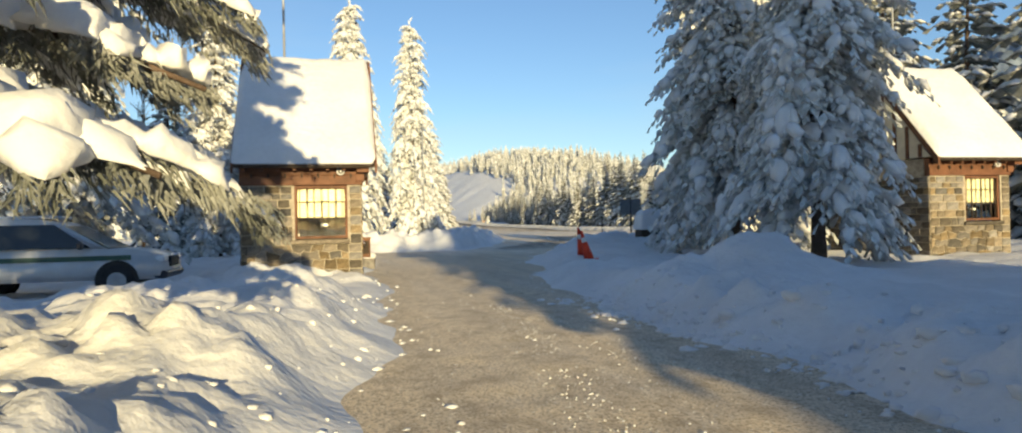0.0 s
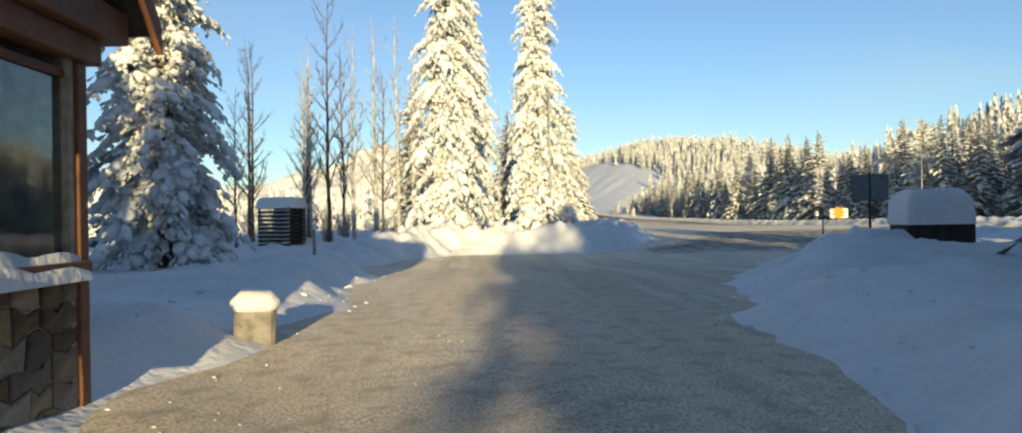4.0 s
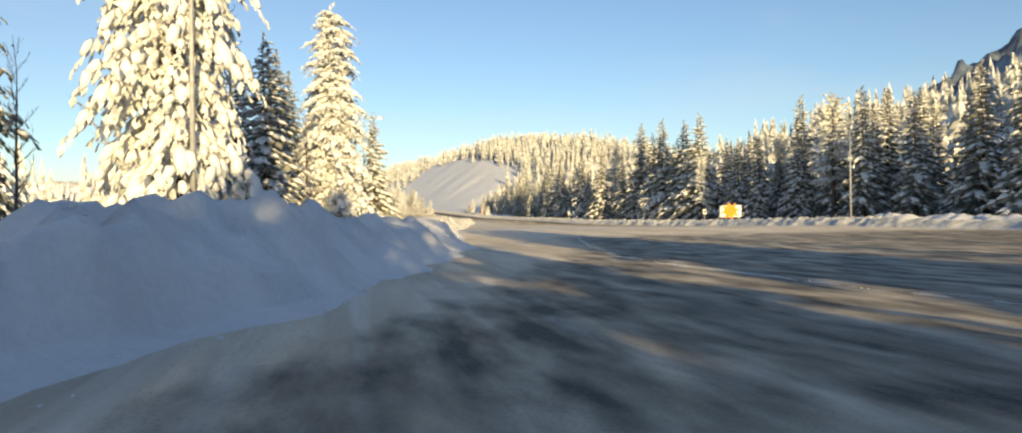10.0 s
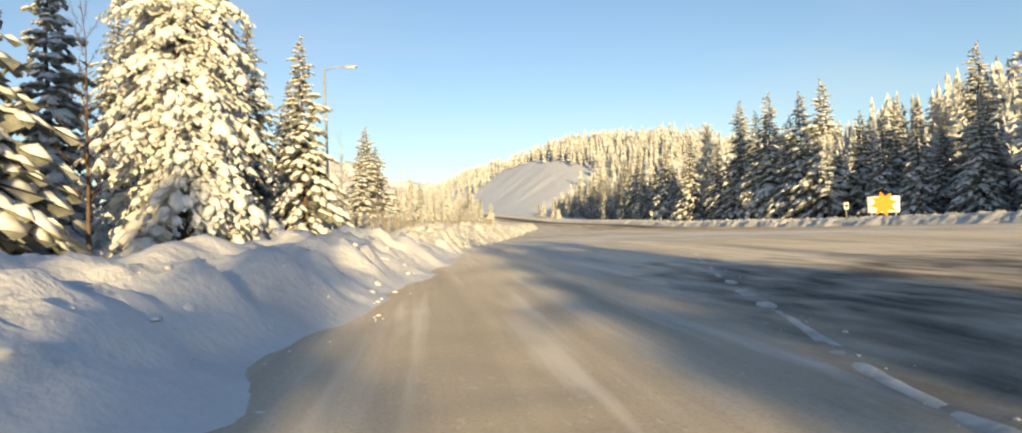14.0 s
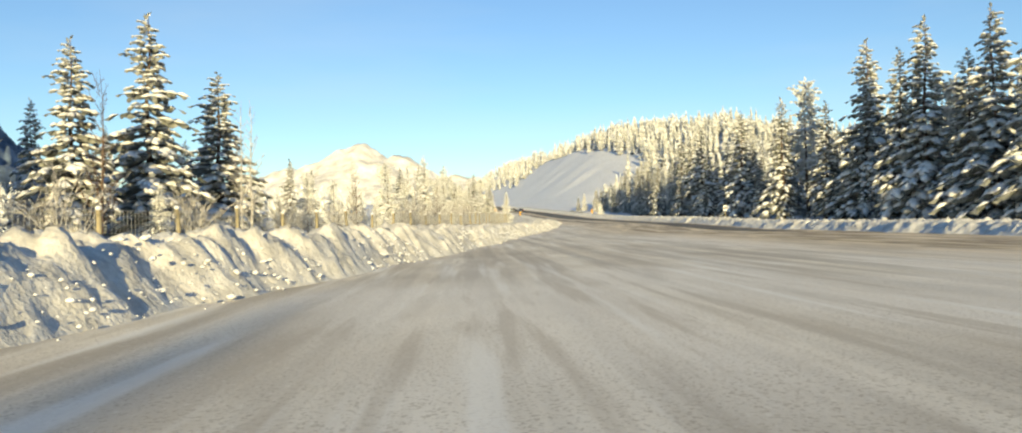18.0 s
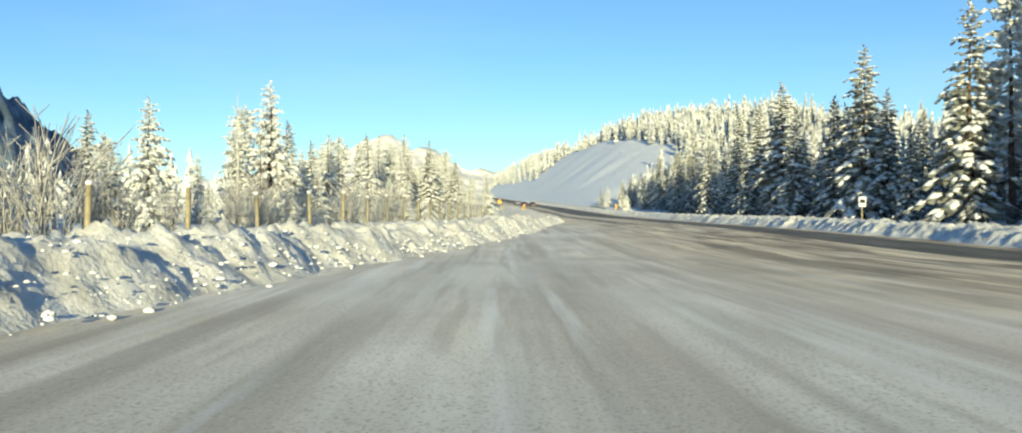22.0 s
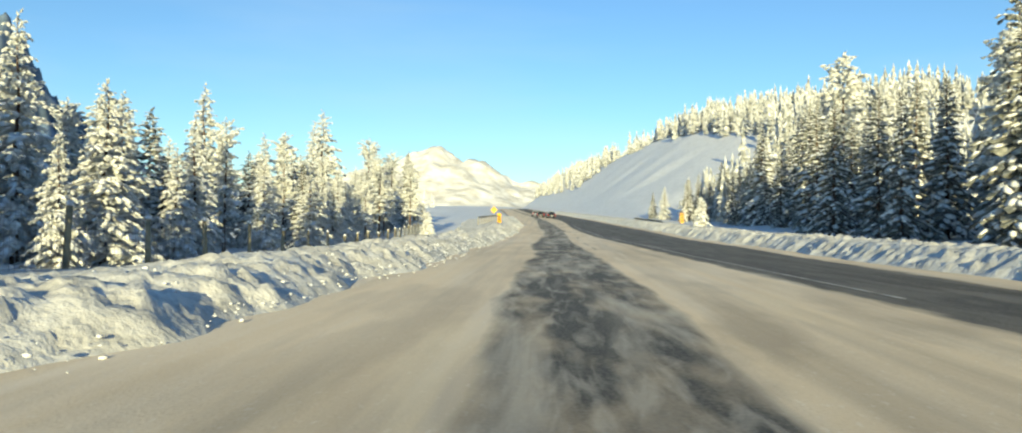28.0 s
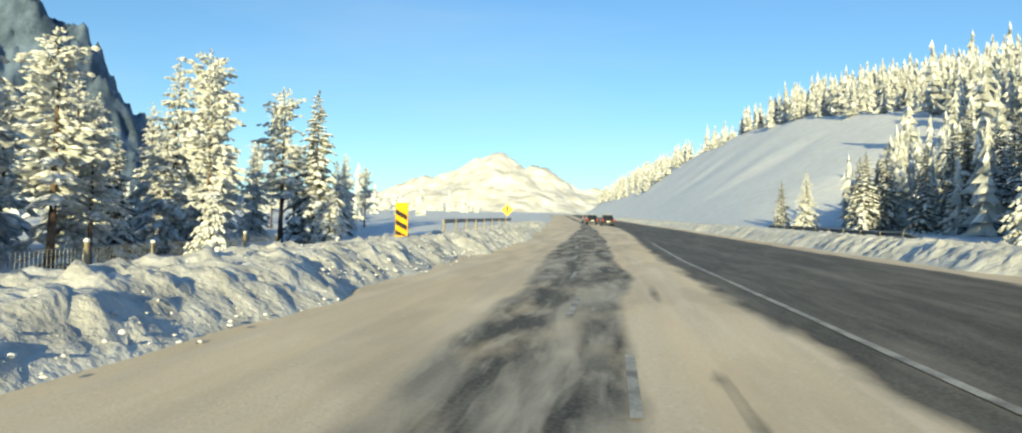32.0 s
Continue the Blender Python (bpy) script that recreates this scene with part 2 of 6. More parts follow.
def part(name, bm, mat, parent=None, label="", smooth_faces=False):
    me = bpy.data.meshes.new(name)
    bm.to_mesh(me)
    bm.free()
    for m in mat if isinstance(mat, (list, tuple)) else [mat]:
        me.materials.append(m)
    if smooth_faces:
        me.polygons.foreach_set("use_smooth", [True] * len(me.polygons))
    ob = new(name, me)
    if parent is not None:
        ob.parent = parent
    if label:
        ob["label"] = label
    return ob


def box(x0, y0, z0, x1, y1, z1, bevel=0.0, bm=None, m=None):
    own = bmesh.new()
    bmesh.ops.create_cube(own, size=1)
    for v in own.verts:
        v.co = Vector(((x0 + x1) / 2 + v.co.x * (x1 - x0), (y0 + y1) / 2 + v.co.y * (y1 - y0), (z0 + z1) / 2 + v.co.z * (z1 - z0)))
    if bevel:
        bmesh.ops.bevel(own, geom=list(own.edges), offset=bevel, segments=1, affect="EDGES")
    if m is not None:
        own.transform(m)
    if bm is None:
        return own
    me = bpy.data.meshes.new("tmp")
    own.to_mesh(me)
    bm.from_mesh(me)
    bpy.data.meshes.remove(me)
    own.free()
    return bm


def rod(points, radii, sides=8, cap=True):
    """A tube through points with a radius at each."""
    bm = bmesh.new()
    rings = []
    for i, p in enumerate(points):
        p = Vector(p)
        a, b = Vector(points[max(i - 1, 0)]), Vector(points[min(i + 1, len(points) - 1)])
        d = (b - a).normalized()
        u = d.orthogonal().normalized() if abs(d.z) < 0.9 else Vector((1, 0, 0)).cross(d).normalized()
        w = d.cross(u)
        rings.append([bm.verts.new(p + (u * math.cos(k * math.tau / sides) + w * math.sin(k * math.tau / sides)) * radii[i]) for k in range(sides)])
    for r, s in zip(rings, rings[1:]):
        for k in range(sides):
            bm.faces.new((r[k], r[(k + 1) % sides], s[(k + 1) % sides], s[k]))
    if cap:
        bm.faces.new(rings[0][::-1])
        bm.faces.new(rings[-1])
    return bm


def grid_faces(nx, ny):
    i, j = np.meshgrid(np.arange(nx - 1), np.arange(ny - 1), indexing="ij")
    a = (i * ny + j).ravel()
    return np.stack([a, a + ny, a + ny + 1, a + 1], 1)


def sheet(name, X, Y, Z, mat, parent=None, keep=None):
    nx, ny = X.shape
    f = grid_faces(nx, ny)
    v = np.stack([X.ravel(), Y.ravel(), Z.ravel()], 1)
    if keep is not None:
        f = f[keep.ravel()]
        used = np.unique(f)
        back = np.full(len(v), -1)
        back[used] = np.arange(len(used))
        v, f = v[used], back[f]
    return mesh_object(name, v.tolist(), f.tolist(), mat, parent)


# ---------------- ground ----------------
def road_material():
    m = bpy.data.materials.new("packed_snow_road")
    m.use_nodes = True
    n, l = m.node_tree.nodes, m.node_tree.links
    b = n["Principled BSDF"]
    b.inputs["Roughness"].default_value = 0.75
    b.inputs["Specular IOR Level"].default_value = 0.25
    b.inputs["Diffuse Roughness"].default_value = 0.09
    tc = n.new("ShaderNodeTexCoord")

    def tex(scale, sx=1.0, sy=1.0, detail=4):
        mp, t = n.new("ShaderNodeMapping"), n.new("ShaderNodeTexNoise")
        mp.inputs["Scale"].default_value = (sx, sy, 1)
        t.inputs["Scale"].default_value, t.inputs["Detail"].default_value = scale, detail
        l.new(tc.outputs["Object"], mp.inputs[0])
        l.new(mp.outputs[0], t.inputs["Vector"])
        return t.outputs["Fac"]

    def rng(v, a, b_, c=0.0, d=1.0):
        r = n.new("ShaderNodeMapRange")
        for k, q in zip(("From Min", "From Max", "To Min", "To Max"), (a, b_, c, d)):
            r.inputs[k].default_value = q
        l.new(v, r.inputs["Value"])
        return r.outputs[0]

    def mix(f, a, b_):
        q = n.new("ShaderNodeMix")
        q.data_type = "RGBA"
        for s, v in (("Factor", f), ("A", a), ("B", b_)):
            if isinstance(v, tuple):
                q.inputs[s].default_value = (*v, 1)
            else:
                l.new(v, q.inputs[s])
        return q.outputs["Result"]

    sand = n.new("ShaderNodeAttribute")
    sand.attribute_name = "sand"
    wear = n.new("ShaderNodeAttribute")
    wear.attribute_name = "wear"
    streak, blot, grain = tex(1.0, 1.4, 0.04), tex(0.35), tex(22, detail=6)
    track, patch = tex(0.55, 1.0, 0.03, 3), tex(0.12, 1.0, 0.35, 5)
    snow = mix(rng(blot, 0.3, 0.7), (0.58, 0.525, 0.445), (0.8, 0.75, 0.66))
    snow = mix(rng(streak, 0.44, 0.62, 0, 0.75), snow, (0.36, 0.325, 0.28))
    snow = mix(rng(grain, 0.55, 0.75, 0, 0.5), snow, (0.27, 0.24, 0.2))
    snow = mix(rng(track, 0.48, 0.62, 0, 0.55), snow, (0.40, 0.35, 0.285))
    snow = mix(rng(patch, 0.46, 0.6, 0, 0.7), snow, (0.76, 0.73, 0.69))
    sf_ = n.new("ShaderNodeMath")
    sf_.operation = "MULTIPLY"
    l.new(sand.outputs["Fac"], sf_.inputs[0])
    l.new(rng(streak, 0.35, 0.66, 0.92, 0.5), sf_.inputs[1])
    snow = mix(rng(tex(26, detail=5), 0.53, 0.66, 0, 0.55), snow, (0.27, 0.22, 0.165))
    snow = mix(rng(tex(2.6, 1.0, 0.07, 5), 0.54, 0.66, 0, 0.55), snow, (0.42, 0.37, 0.31))
    snow = mix(rng(tex(1.9, 1.0, 0.05, 5), 0.55, 0.68, 0, 0.6), snow, (0.8, 0.79, 0.77))
    snow = mix(sf_.outputs[0], snow, (0.74, 0.59, 0.4))
    grime_dim = n.new("ShaderNodeAttribute")
    grime_dim.attribute_name = "grime_dim"
    gr_ = n.new("ShaderNodeMath")
    gr_.operation = "MULTIPLY"
    l.new(grime_dim.outputs["Fac"], gr_.inputs[0])
    l.new(rng(tex(1.0, 1.0, 0.07, 7), 0.42, 0.62, 0.22, 0.8), gr_.inputs[1])
    snow = mix(gr_.outputs[0], snow, (0.28, 0.225, 0.155))
    snow = mix(rng(tex(0.9, 0.9, 0.16, 6), 0.58, 0.68, 0, 0.25), snow, (0.3, 0.265, 0.22))
    snow = mix(rng(tex(15, 1.0, 0.5, 6), 0.6, 0.7, 0, 0.22), snow, (0.82, 0.8, 0.76))
    pt_ = n.new("ShaderNodeMath")
    pt_.operation = "MULTIPLY"
    l.new(grime_dim.outputs["Fac"], pt_.inputs[0])
    l.new(rng(tex(0.55, 1.0, 0.3, 9), 0.5, 0.6, 0, 0.8), pt_.inputs[1])
    snow = mix(pt_.outputs[0], snow, (0.21, 0.17, 0.125))
    cw_ = n.new("ShaderNodeMath")
    cw_.operation = "MULTIPLY"
    l.new(grime_dim.outputs["Fac"], cw_.inputs[0])
    l.new(rng(tex(1.5, 1.0, 0.1, 9), 0.54, 0.66, 0, 0.7), cw_.inputs[1])
    snow = mix(cw_.outputs[0], snow, (0.8, 0.67, 0.47))
    grit = n.new("ShaderNodeAttribute")
    grit.attribute_name = "grit"
    for scale, lo, hi, most, tone in ((42, 0.5, 0.58, 0.7, (0.24, 0.195, 0.14)), (30, 0.58, 0.66, 0.8, (0.82, 0.74, 0.6)), (3.5, 0.5, 0.65, 0.5, (0.3, 0.24, 0.17))):
        gm_ = n.new("ShaderNodeMath")
        gm_.operation = "MULTIPLY"
        l.new(grit.outputs["Fac"], gm_.inputs[0])
        l.new(rng(tex(scale, 1.0, 0.8, 5), lo, hi, 0, most), gm_.inputs[1])
        snow = mix(gm_.outputs[0], snow, tone)
    asphalt = mix(rng(grain, 0.4, 0.7), (0.055, 0.05, 0.043), (0.13, 0.118, 0.1))
    asphalt = mix(rng(streak, 0.52, 0.7, 0, 0.18), asphalt, (0.42, 0.38, 0.32))
    wisp = n.new("ShaderNodeAttribute")
    wisp.attribute_name = "wisp"
    for scale, lo, hi, most, warp in ((1.1, 0.45, 0.64, 0.62, 0.7), (4.5, 0.5, 0.68, 0.45, 0.5)):
        wt_ = tex(scale, 1.0, 0.17, 7)
        wt_.node.inputs["Distortion"].default_value = warp
        wm_ = n.new("ShaderNodeMath")
        wm_.operation = "MULTIPLY"
        l.new(wisp.outputs["Fac"], wm_.inputs[0])
        l.new(rng(wt_, lo, hi, 0, most), wm_.inputs[1])
        asphalt = mix(wm_.outputs[0], asphalt, (0.5, 0.46, 0.4))
    ms = n.new("ShaderNodeMath")
    ms.operation = "MULTIPLY_ADD"
    ms.inputs[1].default_value, ms.inputs[2].default_value = 0.7, -0.35
    l.new(tex(1.6, 1.0, 0.3, 8), ms.inputs[0])
    ad = n.new("ShaderNodeMath")
    l.new(ms.outputs[0], ad.inputs[0])
    l.new(wear.outputs["Fac"], ad.inputs[1])
    col = mix(rng(ad.outputs[0], 0.35, 0.65), snow, asphalt)
    l.new(col, b.inputs["Base Color"])
    bp = n.new("ShaderNodeBump")
    bp.inputs["Strength"].default_value, bp.inputs["Distance"].default_value = 0.3, 0.01
    l.new(tex(34, 1.0, 0.6, 8), bp.inputs["Height"])
    l.new(bp.outputs[0], b.inputs["Normal"])
    return m


M_ROAD = road_material()
# cleared ground of the drive and the junction, seen from above, counterclockwise
CLEARED = [(-.9, -40), (4.2, -40), (4.3, 0), (4.45, 6), (4.6, 11.6), (5.3, 17.3), (5.9, 20), (7.3, 26), (9.8, 34), (11.6, 37), (15.8, 45.8), (19.2, 50.5), (24, 53.5), (34, 53),
           (48, 51), (62, 46), (62, 125), (26.1, 125), (23.5, 108), (20.3, 84), (18.6, 78), (16, 70), (13.0, 60.8), (9.6, 55.6), (5.5, 56.4), (2.4, 56.5), (.4, 52.4), (-.9, 47.5), (-.6, 43),
           (.8, 36), (1.3, 31), (1.6, 25), (1.4, 20), (1.3, 15), (.9, 10.6), (.6, 5), (.1, 0)]


def outside(x, y, poly):
    """Distance from the cleared ground, negative inside it."""
    d = np.full(x.shape, 1e9)
    inside = np.zeros(x.shape, bool)
    for (ax, ay), (bx, by) in zip(poly, poly[1:] + poly[:1]):
        ux, uy = bx - ax, by - ay
        t = np.clip(((x - ax) * ux + (y - ay) * uy) / (ux * ux + uy * uy), 0, 1)
        d = np.minimum(d, np.hypot(x - ax - t * ux, y - ay - t * uy))
        inside ^= ((ay > y) != (by > y)) & (x < ux * (y - ay) / ((by - ay) or 1e-9) + ax)
    return np.where(inside, -d, d)


def bank_height(x, y):
    """How high the ploughed bank stands, and how high the snow lies behind it."""
    left = x < np.interp(y, [0, 30, 60, 80, 125], [2.5, 5, 11, 22, 40])
    crest = np.where(left, np.interp(y, [2, 8, 11.8, 13.4, 16.6, 18, 20, 36, 44, 50, 55, 60, 67, 76, 84, 102, 111], [.4, .5, .46, .07, .07, .2, .3, .35, .4, .55, .85, 1.1, 1.1, .9, .8, .8, .25]), np.interp(y, [0, 10, 24, 34, 45, 56, 60], [.45, .34, .36, .6, .85, .85, .8]))
    field = np.where(left, np.interp(y, [2, 9, 11.8, 13.4, 17, 24, 40, 50, 60, 90], [.4, .45, .4, .08, .1, .25, .3, .35, .7, .7]), np.interp(y, [8, 26, 45], [.25, .3, .5]))
    return crest, field


def near_snow(x, y):
    d = outside(x, y, CLEARED) + 0.35 * fbm(x, y, 0.5, 3, 2)
    crest, field = bank_height(x, y)
    up = smooth(0, (1.0 + crest * 0.9) * np.where(x > np.interp(y, [0, 30, 60, 80, 125], [2.5, 5, 11, 22, 40]), np.interp(y, [28, 38], [1, 2.2]), 1), d)
    fall = smooth(2.5, 6.0, d)
    s = up * (crest * (1 - fall) + field * fall)
    lump = fbm(x, y, 0.9, 4, 7)
    clod = np.abs(fbm(x, y, 1.7, 3, 13))
    rough = up * (1 - 0.75 * fall)
    near = np.maximum(np.maximum(-2.0 - x, x - .85), np.maximum(18.15 - y, y - 22.2))
    booth_clear = smooth(-.25, 0.0, near)
    heap = smooth(1.5, 0.1, near) * (near > -.1) * (y < 18.4) * (0.2 + 0.12 * fbm(x, y, 1.6, 3, 17) + 0.14 * clods(x, y, 2.3, 8))
    s = s + up * np.maximum(heap, 0)
    s = s + up * 0.62 * np.exp(-((x - 7.7) / 1.5) ** 2 - ((y - 11.4) / 1.3) ** 2)
    soft_ = 0.35 + 0.65 * smooth(22, 34, y)
    crumb = 0.16 * clods(x, y, 1.9, 15) + 0.15 * clods(x, y, 3.3, 11) + 0.08 * clods(x, y, 4.7, 12)
    s = s + crumb * up * smooth(26, 19, y) * smooth(9, 6, x) * (0.3 + 0.7 * smooth(13, 11, y)) * (0.35 + 0.55 * smooth(-0.4, 0.5, fbm(x, y, 0.45, 2, 19)))
    groove = vnoise((y + 0.5 * x) * 2.3, d * 0.4, 1.0, 26) + 0.5 * vnoise((y + 0.4 * x) * 5.1, d * 0.5, 1.0, 27)
    s = s + 0.13 * groove * smooth(0.4, 1.0, d) * smooth(2.8, 1.7, d) * smooth(44, 54, y) * (x < np.interp(y, [60, 80, 125], [11, 22, 40]))
    return np.where(d > 0, s * (1 + 0.27 * lump) + rough * (0.14 * clod * np.minimum(crest, 1) + 0.36 * soft_ * clods(x, y, 1.0, 2) * np.minimum(crest, 1) + (0.34 * soft_ * clods(x, y, 1.7, 4) + 0.1 * clods(x, y, 2.6, 6)) * (.08 + .92 * np.minimum(crest, 1.2) ** 1.3)), 0) * (0.3 + 0.7 * booth_clear), d


gx, gy = np.concatenate([np.arange(-24, -6, .5), np.arange(-6, 7, .1), np.arange(7, 26, .23), np.arange(26, 66.3, .8)]), np.concatenate([np.arange(-12, 0, .6), np.arange(0, 21, .1), np.arange(21, 112.1, .23)])
GX, GY = np.meshgrid(gx, gy, indexing="ij")
S, D = near_snow(GX, GY)
GZ = base_z(GY) + 0.012 * fbm(GX, GY, 1.3, 2, 3)
face_d = D[:-1, :-1]
snow_near = sheet("snow_field", GX, GY, GZ + S - 0.05 * smooth(0.15, -0.3, D), M_SNOW, keep=face_d > -0.7)
tagged(snow_near, "ploughed snow banks and soft snow round the drive", "snow", kind="structure")
apron = sheet("drive", GX, GY, GZ, M_ROAD, keep=face_d <= 0.7)
tagged(apron, "packed snowy drive with gravel showing through", "road", kind="structure")
c = apron.data.vertices
co = np.empty(len(c) * 3)
c.foreach_get("co", co)
co = co.reshape(-1, 3)
at = apron.data.attributes.new("wear", "FLOAT", "POINT")
mid = np.interp(co[:, 1], [0, 20, 40, 60], [2.0, 3.0, 8.5, 16])
sand_at = apron.data.attributes.new("sand", "FLOAT", "POINT")
sand_at.data.foreach_set("value", np.interp(co[:, 1], [0, 25, 60, 112], [.85, .7, .35, .5]))
grit_at = apron.data.attributes.new("grit", "FLOAT", "POINT")
grit_at.data.foreach_set("value", smooth(48, 22, co[:, 1]))
# bare ice and gravel over the junction, its shade worked into the same mask
worn_and_shaded = 0.55 * smooth(40, 60, co[:, 1]) * smooth(112, 92, co[:, 1]) * smooth(3, 7, co[:, 0] - np.interp(co[:, 1], [40, 60, 84, 112], [2, 8, 20, 24]))
at.data.foreach_set("value", np.maximum(np.clip(0.28 - 0.05 * np.abs(co[:, 0] - mid), 0, 1) * (co[:, 1] < 60), worn_and_shaded))

# the highway and the merging lane
ys = np.concatenate([np.arange(112, 420, 1.5), np.arange(420, 700, 5)])
us = np.linspace(0, 1, 190)
XX = left_toe(ys)[None] - 1.1 + (right_toe(ys) - left_toe(ys) + 2.2)[None] * us[:, None]
YY = np.repeat(ys[None], len(us), 0)
MAIN_Y, MAIN_X = [112, 150, 195, 225, 260, 290, 316, 335, 370, 400, 650], [60, 58.5, 57, 59.2, 60, 59, 57.7, 57, 56.8, 56, 35]
road = sheet("road", XX, YY, base_z(YY) + 0.0 * XX, M_ROAD)
tagged(road, "wide highway of packed snow with bare asphalt lanes", "road", kind="structure")
main0 = np.interp(YY, MAIN_Y, MAIN_X)
main1 = right_toe(YY) - 1.2
lane0 = np.interp(YY, [232, 285, 325, 356, 385, 450, 650], [53.5, 53.1, 53.5, 52.1, 51.8, 48.5, 31]) + 0.25 * fbm(YY, YY * 0, 0.12, 3, 61)
lane1 = np.interp(YY, [232, 264, 290, 326, 354, 386, 450, 650], [55.6, 56.1, 55.7, 55.8, 54.9, 53.6, 50.2, 32.5]) + 0.2 * fbm(YY, YY * 0, 0.15, 3, 63)
wear = smooth(-0.8, 0.8, XX - main0) * smooth(-0.8, 0.8, main1 - XX) * smooth(150, 200, YY) * 0.95
dirt_x = 56.3 + 0.12 * fbm(YY, YY * 0, 0.2, 3, 71)
dirt = smooth(0.22, 0.04, np.abs(XX - dirt_x)) * smooth(268, 290, YY) * smooth(350, 320, YY) * smooth(-0.25, 0.15, fbm(YY, YY * 0, 0.22, 3, 73))
wear = np.maximum(wear, 0.5 * dirt)
wear = np.maximum(wear, smooth(-0.3, 0.3, XX - lane0) * smooth(-0.25, 0.25, lane1 - XX) * smooth(222, 243, YY) * 0.64)
sandy = 0.9 * smooth(215, 265, YY) + 0.75 * smooth(-14, -6, XX - main0) * smooth(112, 150, YY) * (1 - smooth(215, 265, YY))
# traffic dirt by the lanes, plus darkening for the view's dim right side
grimy_dim = (0.15 + 0.85 * smooth(-11, -5, XX - main0)) * smooth(112, 150, YY) * (1 + 0.3 * smooth(170, 190, YY)) * (1 - 0.8 * smooth(232, 268, YY))
for key, value in (("wear", wear), ("wisp", 0.2 + 0.8 * smooth(0.8, -0.4, XX - lane1)), ("sand", sandy), ("grime_dim", grimy_dim)):
    road.data.attributes.new(key, "FLOAT", "POINT").data.foreach_set("value", value.ravel())

# ploughed banks beside the highway
def bank_strip(name, ys, toe, side, high, width, seed, label, grooved=0.0):
    ds = np.concatenate([np.linspace(0, 2.8, 25), np.linspace(3.1, width, 14)])
    Y = np.repeat(ys[None], len(ds), 0)
    Dd = np.repeat(ds[:, None], len(ys), 1)
    wob = 0.35 * fbm(Y, Y * 0, 0.35, 3, seed)
    X = toe(Y) + side * (Dd + wob)
    h = high(Y)
    z = h * smooth(0, 1.3, Dd) * (1 - 0.45 * smooth(2.6, 5, Dd))
    chunk = fbm(X, Y, 1.5, 4, seed + 3)
    fade = smooth(0.02, 0.35, Dd) * (1 - 0.7 * smooth(2.4, 5, Dd))
    z = z * (0.88 + 0.12 * chunk * smooth(260, 225, Y)) + (0.8 + 0.5 * chunk) * fade * (smooth(100, 108, Y) * (0.05 * clods(X, Y, 1.6, seed) + 0.1 * clods(X, Y, 3.4, seed + 1) + 0.14 * clods(X, Y, 5.2, seed + 2) + 0.04 * fbm(X, Y, 6.0, 2, seed + 9)))
    z = z - 0.05 * (Dd < 0.01)
    groove = vnoise((Y - side * 0.5 * Dd) * 2.4, Dd * 0.4, 1.0, seed + 5) + 0.5 * vnoise((Y - side * 0.4 * Dd) * 5.3, Dd * 0.5, 1.0, seed + 6)
    z = z + grooved * (1 - 0.55 * smooth(225, 260, Y)) * groove * smooth(0.35, 0.9, Dd) * smooth(2.6, 1.6, Dd) * smooth(104, 112, Y)
    z = np.where(Dd > width - 0.01, -0.4, z)
    if side < 0:
        z = z - side_dip(X, Y)
    o = sheet(name, X, Y, base_z(Y) + z, M_BANK)
    return tagged(o, label, "snow bank", kind="stuff")


bank_strip("snow_bank", np.arange(100, 400, 0.14), left_toe, -1, lambda y: np.interp(y, [100, 109, 122, 150, 185, 210, 232, 255, 290, 330, 400], [.0, 1.0, 1.3, 1.3, 1.0, .9, .72, .52, .55, .62, .6]), 11, 21, "rough ploughed snow bank beside the road", 0.075)
bank_strip("snow_bank", np.concatenate([np.arange(48, 150, 0.3), np.arange(150, 350, 0.15), np.arange(350, 520, 0.3)]), right_toe, 1, lambda y: np.interp(y, [50, 200, 300, 500], [.75, .7, .75, .7]), 9, 31, "rough ploughed snow bank along the highway")

# the open country: one sheet to the horizon
def spread(lo, hi, near0, near1, step, grow=1.12):
    v = list(np.arange(near0, near1 + 0.01, step))
    s, a = step, near1
    while a < hi:
        s *= grow
        a += s
        v.append(a)
    s, a = step, near0
    while a > lo:
        s *= grow
        a -= s
        v.insert(0, a)
    return np.array(v)


tx, ty = spread(-4500, 4500, -60, 200, 4), spread(-4500, 4500, -40, 720, 4)
TX, TY = np.meshgrid(tx, ty, indexing="ij")
off = np.maximum(left_toe(TY) - 6 - TX, TX - right_toe(TY) - 6)
off = np.where(TY < 112, np.maximum(-20 - TX, TX - 68), off)
off = np.where(TY < -12, 5, off)
TZ = base_z(np.minimum(TY, 1600)) + np.where(off > 0, 0.25 * smooth(0, 4, off) - 0.1, -0.7) + hill(TX, TY)
TZ += smooth(0, 30, off) * 0.5 * fbm(TX, TY, 0.06, 3, 8) - side_dip(TX, TY)
ground = sheet("ground", TX, TY, TZ, M_SNOW)
tagged(ground, "deep untouched snow over rolling ground", "ground", kind="structure")


def ground_z(x, y):
    d = hill(x, y)
    s, _ = near_snow(np.array([[float(x)]]), np.array([[float(y)]]))
    if -24 < x < 66 and -12 < y < 112:
        return float(base_z(y) + s[0, 0])
    return float(base_z(y) + 0.15 + d - side_dip(x, y))


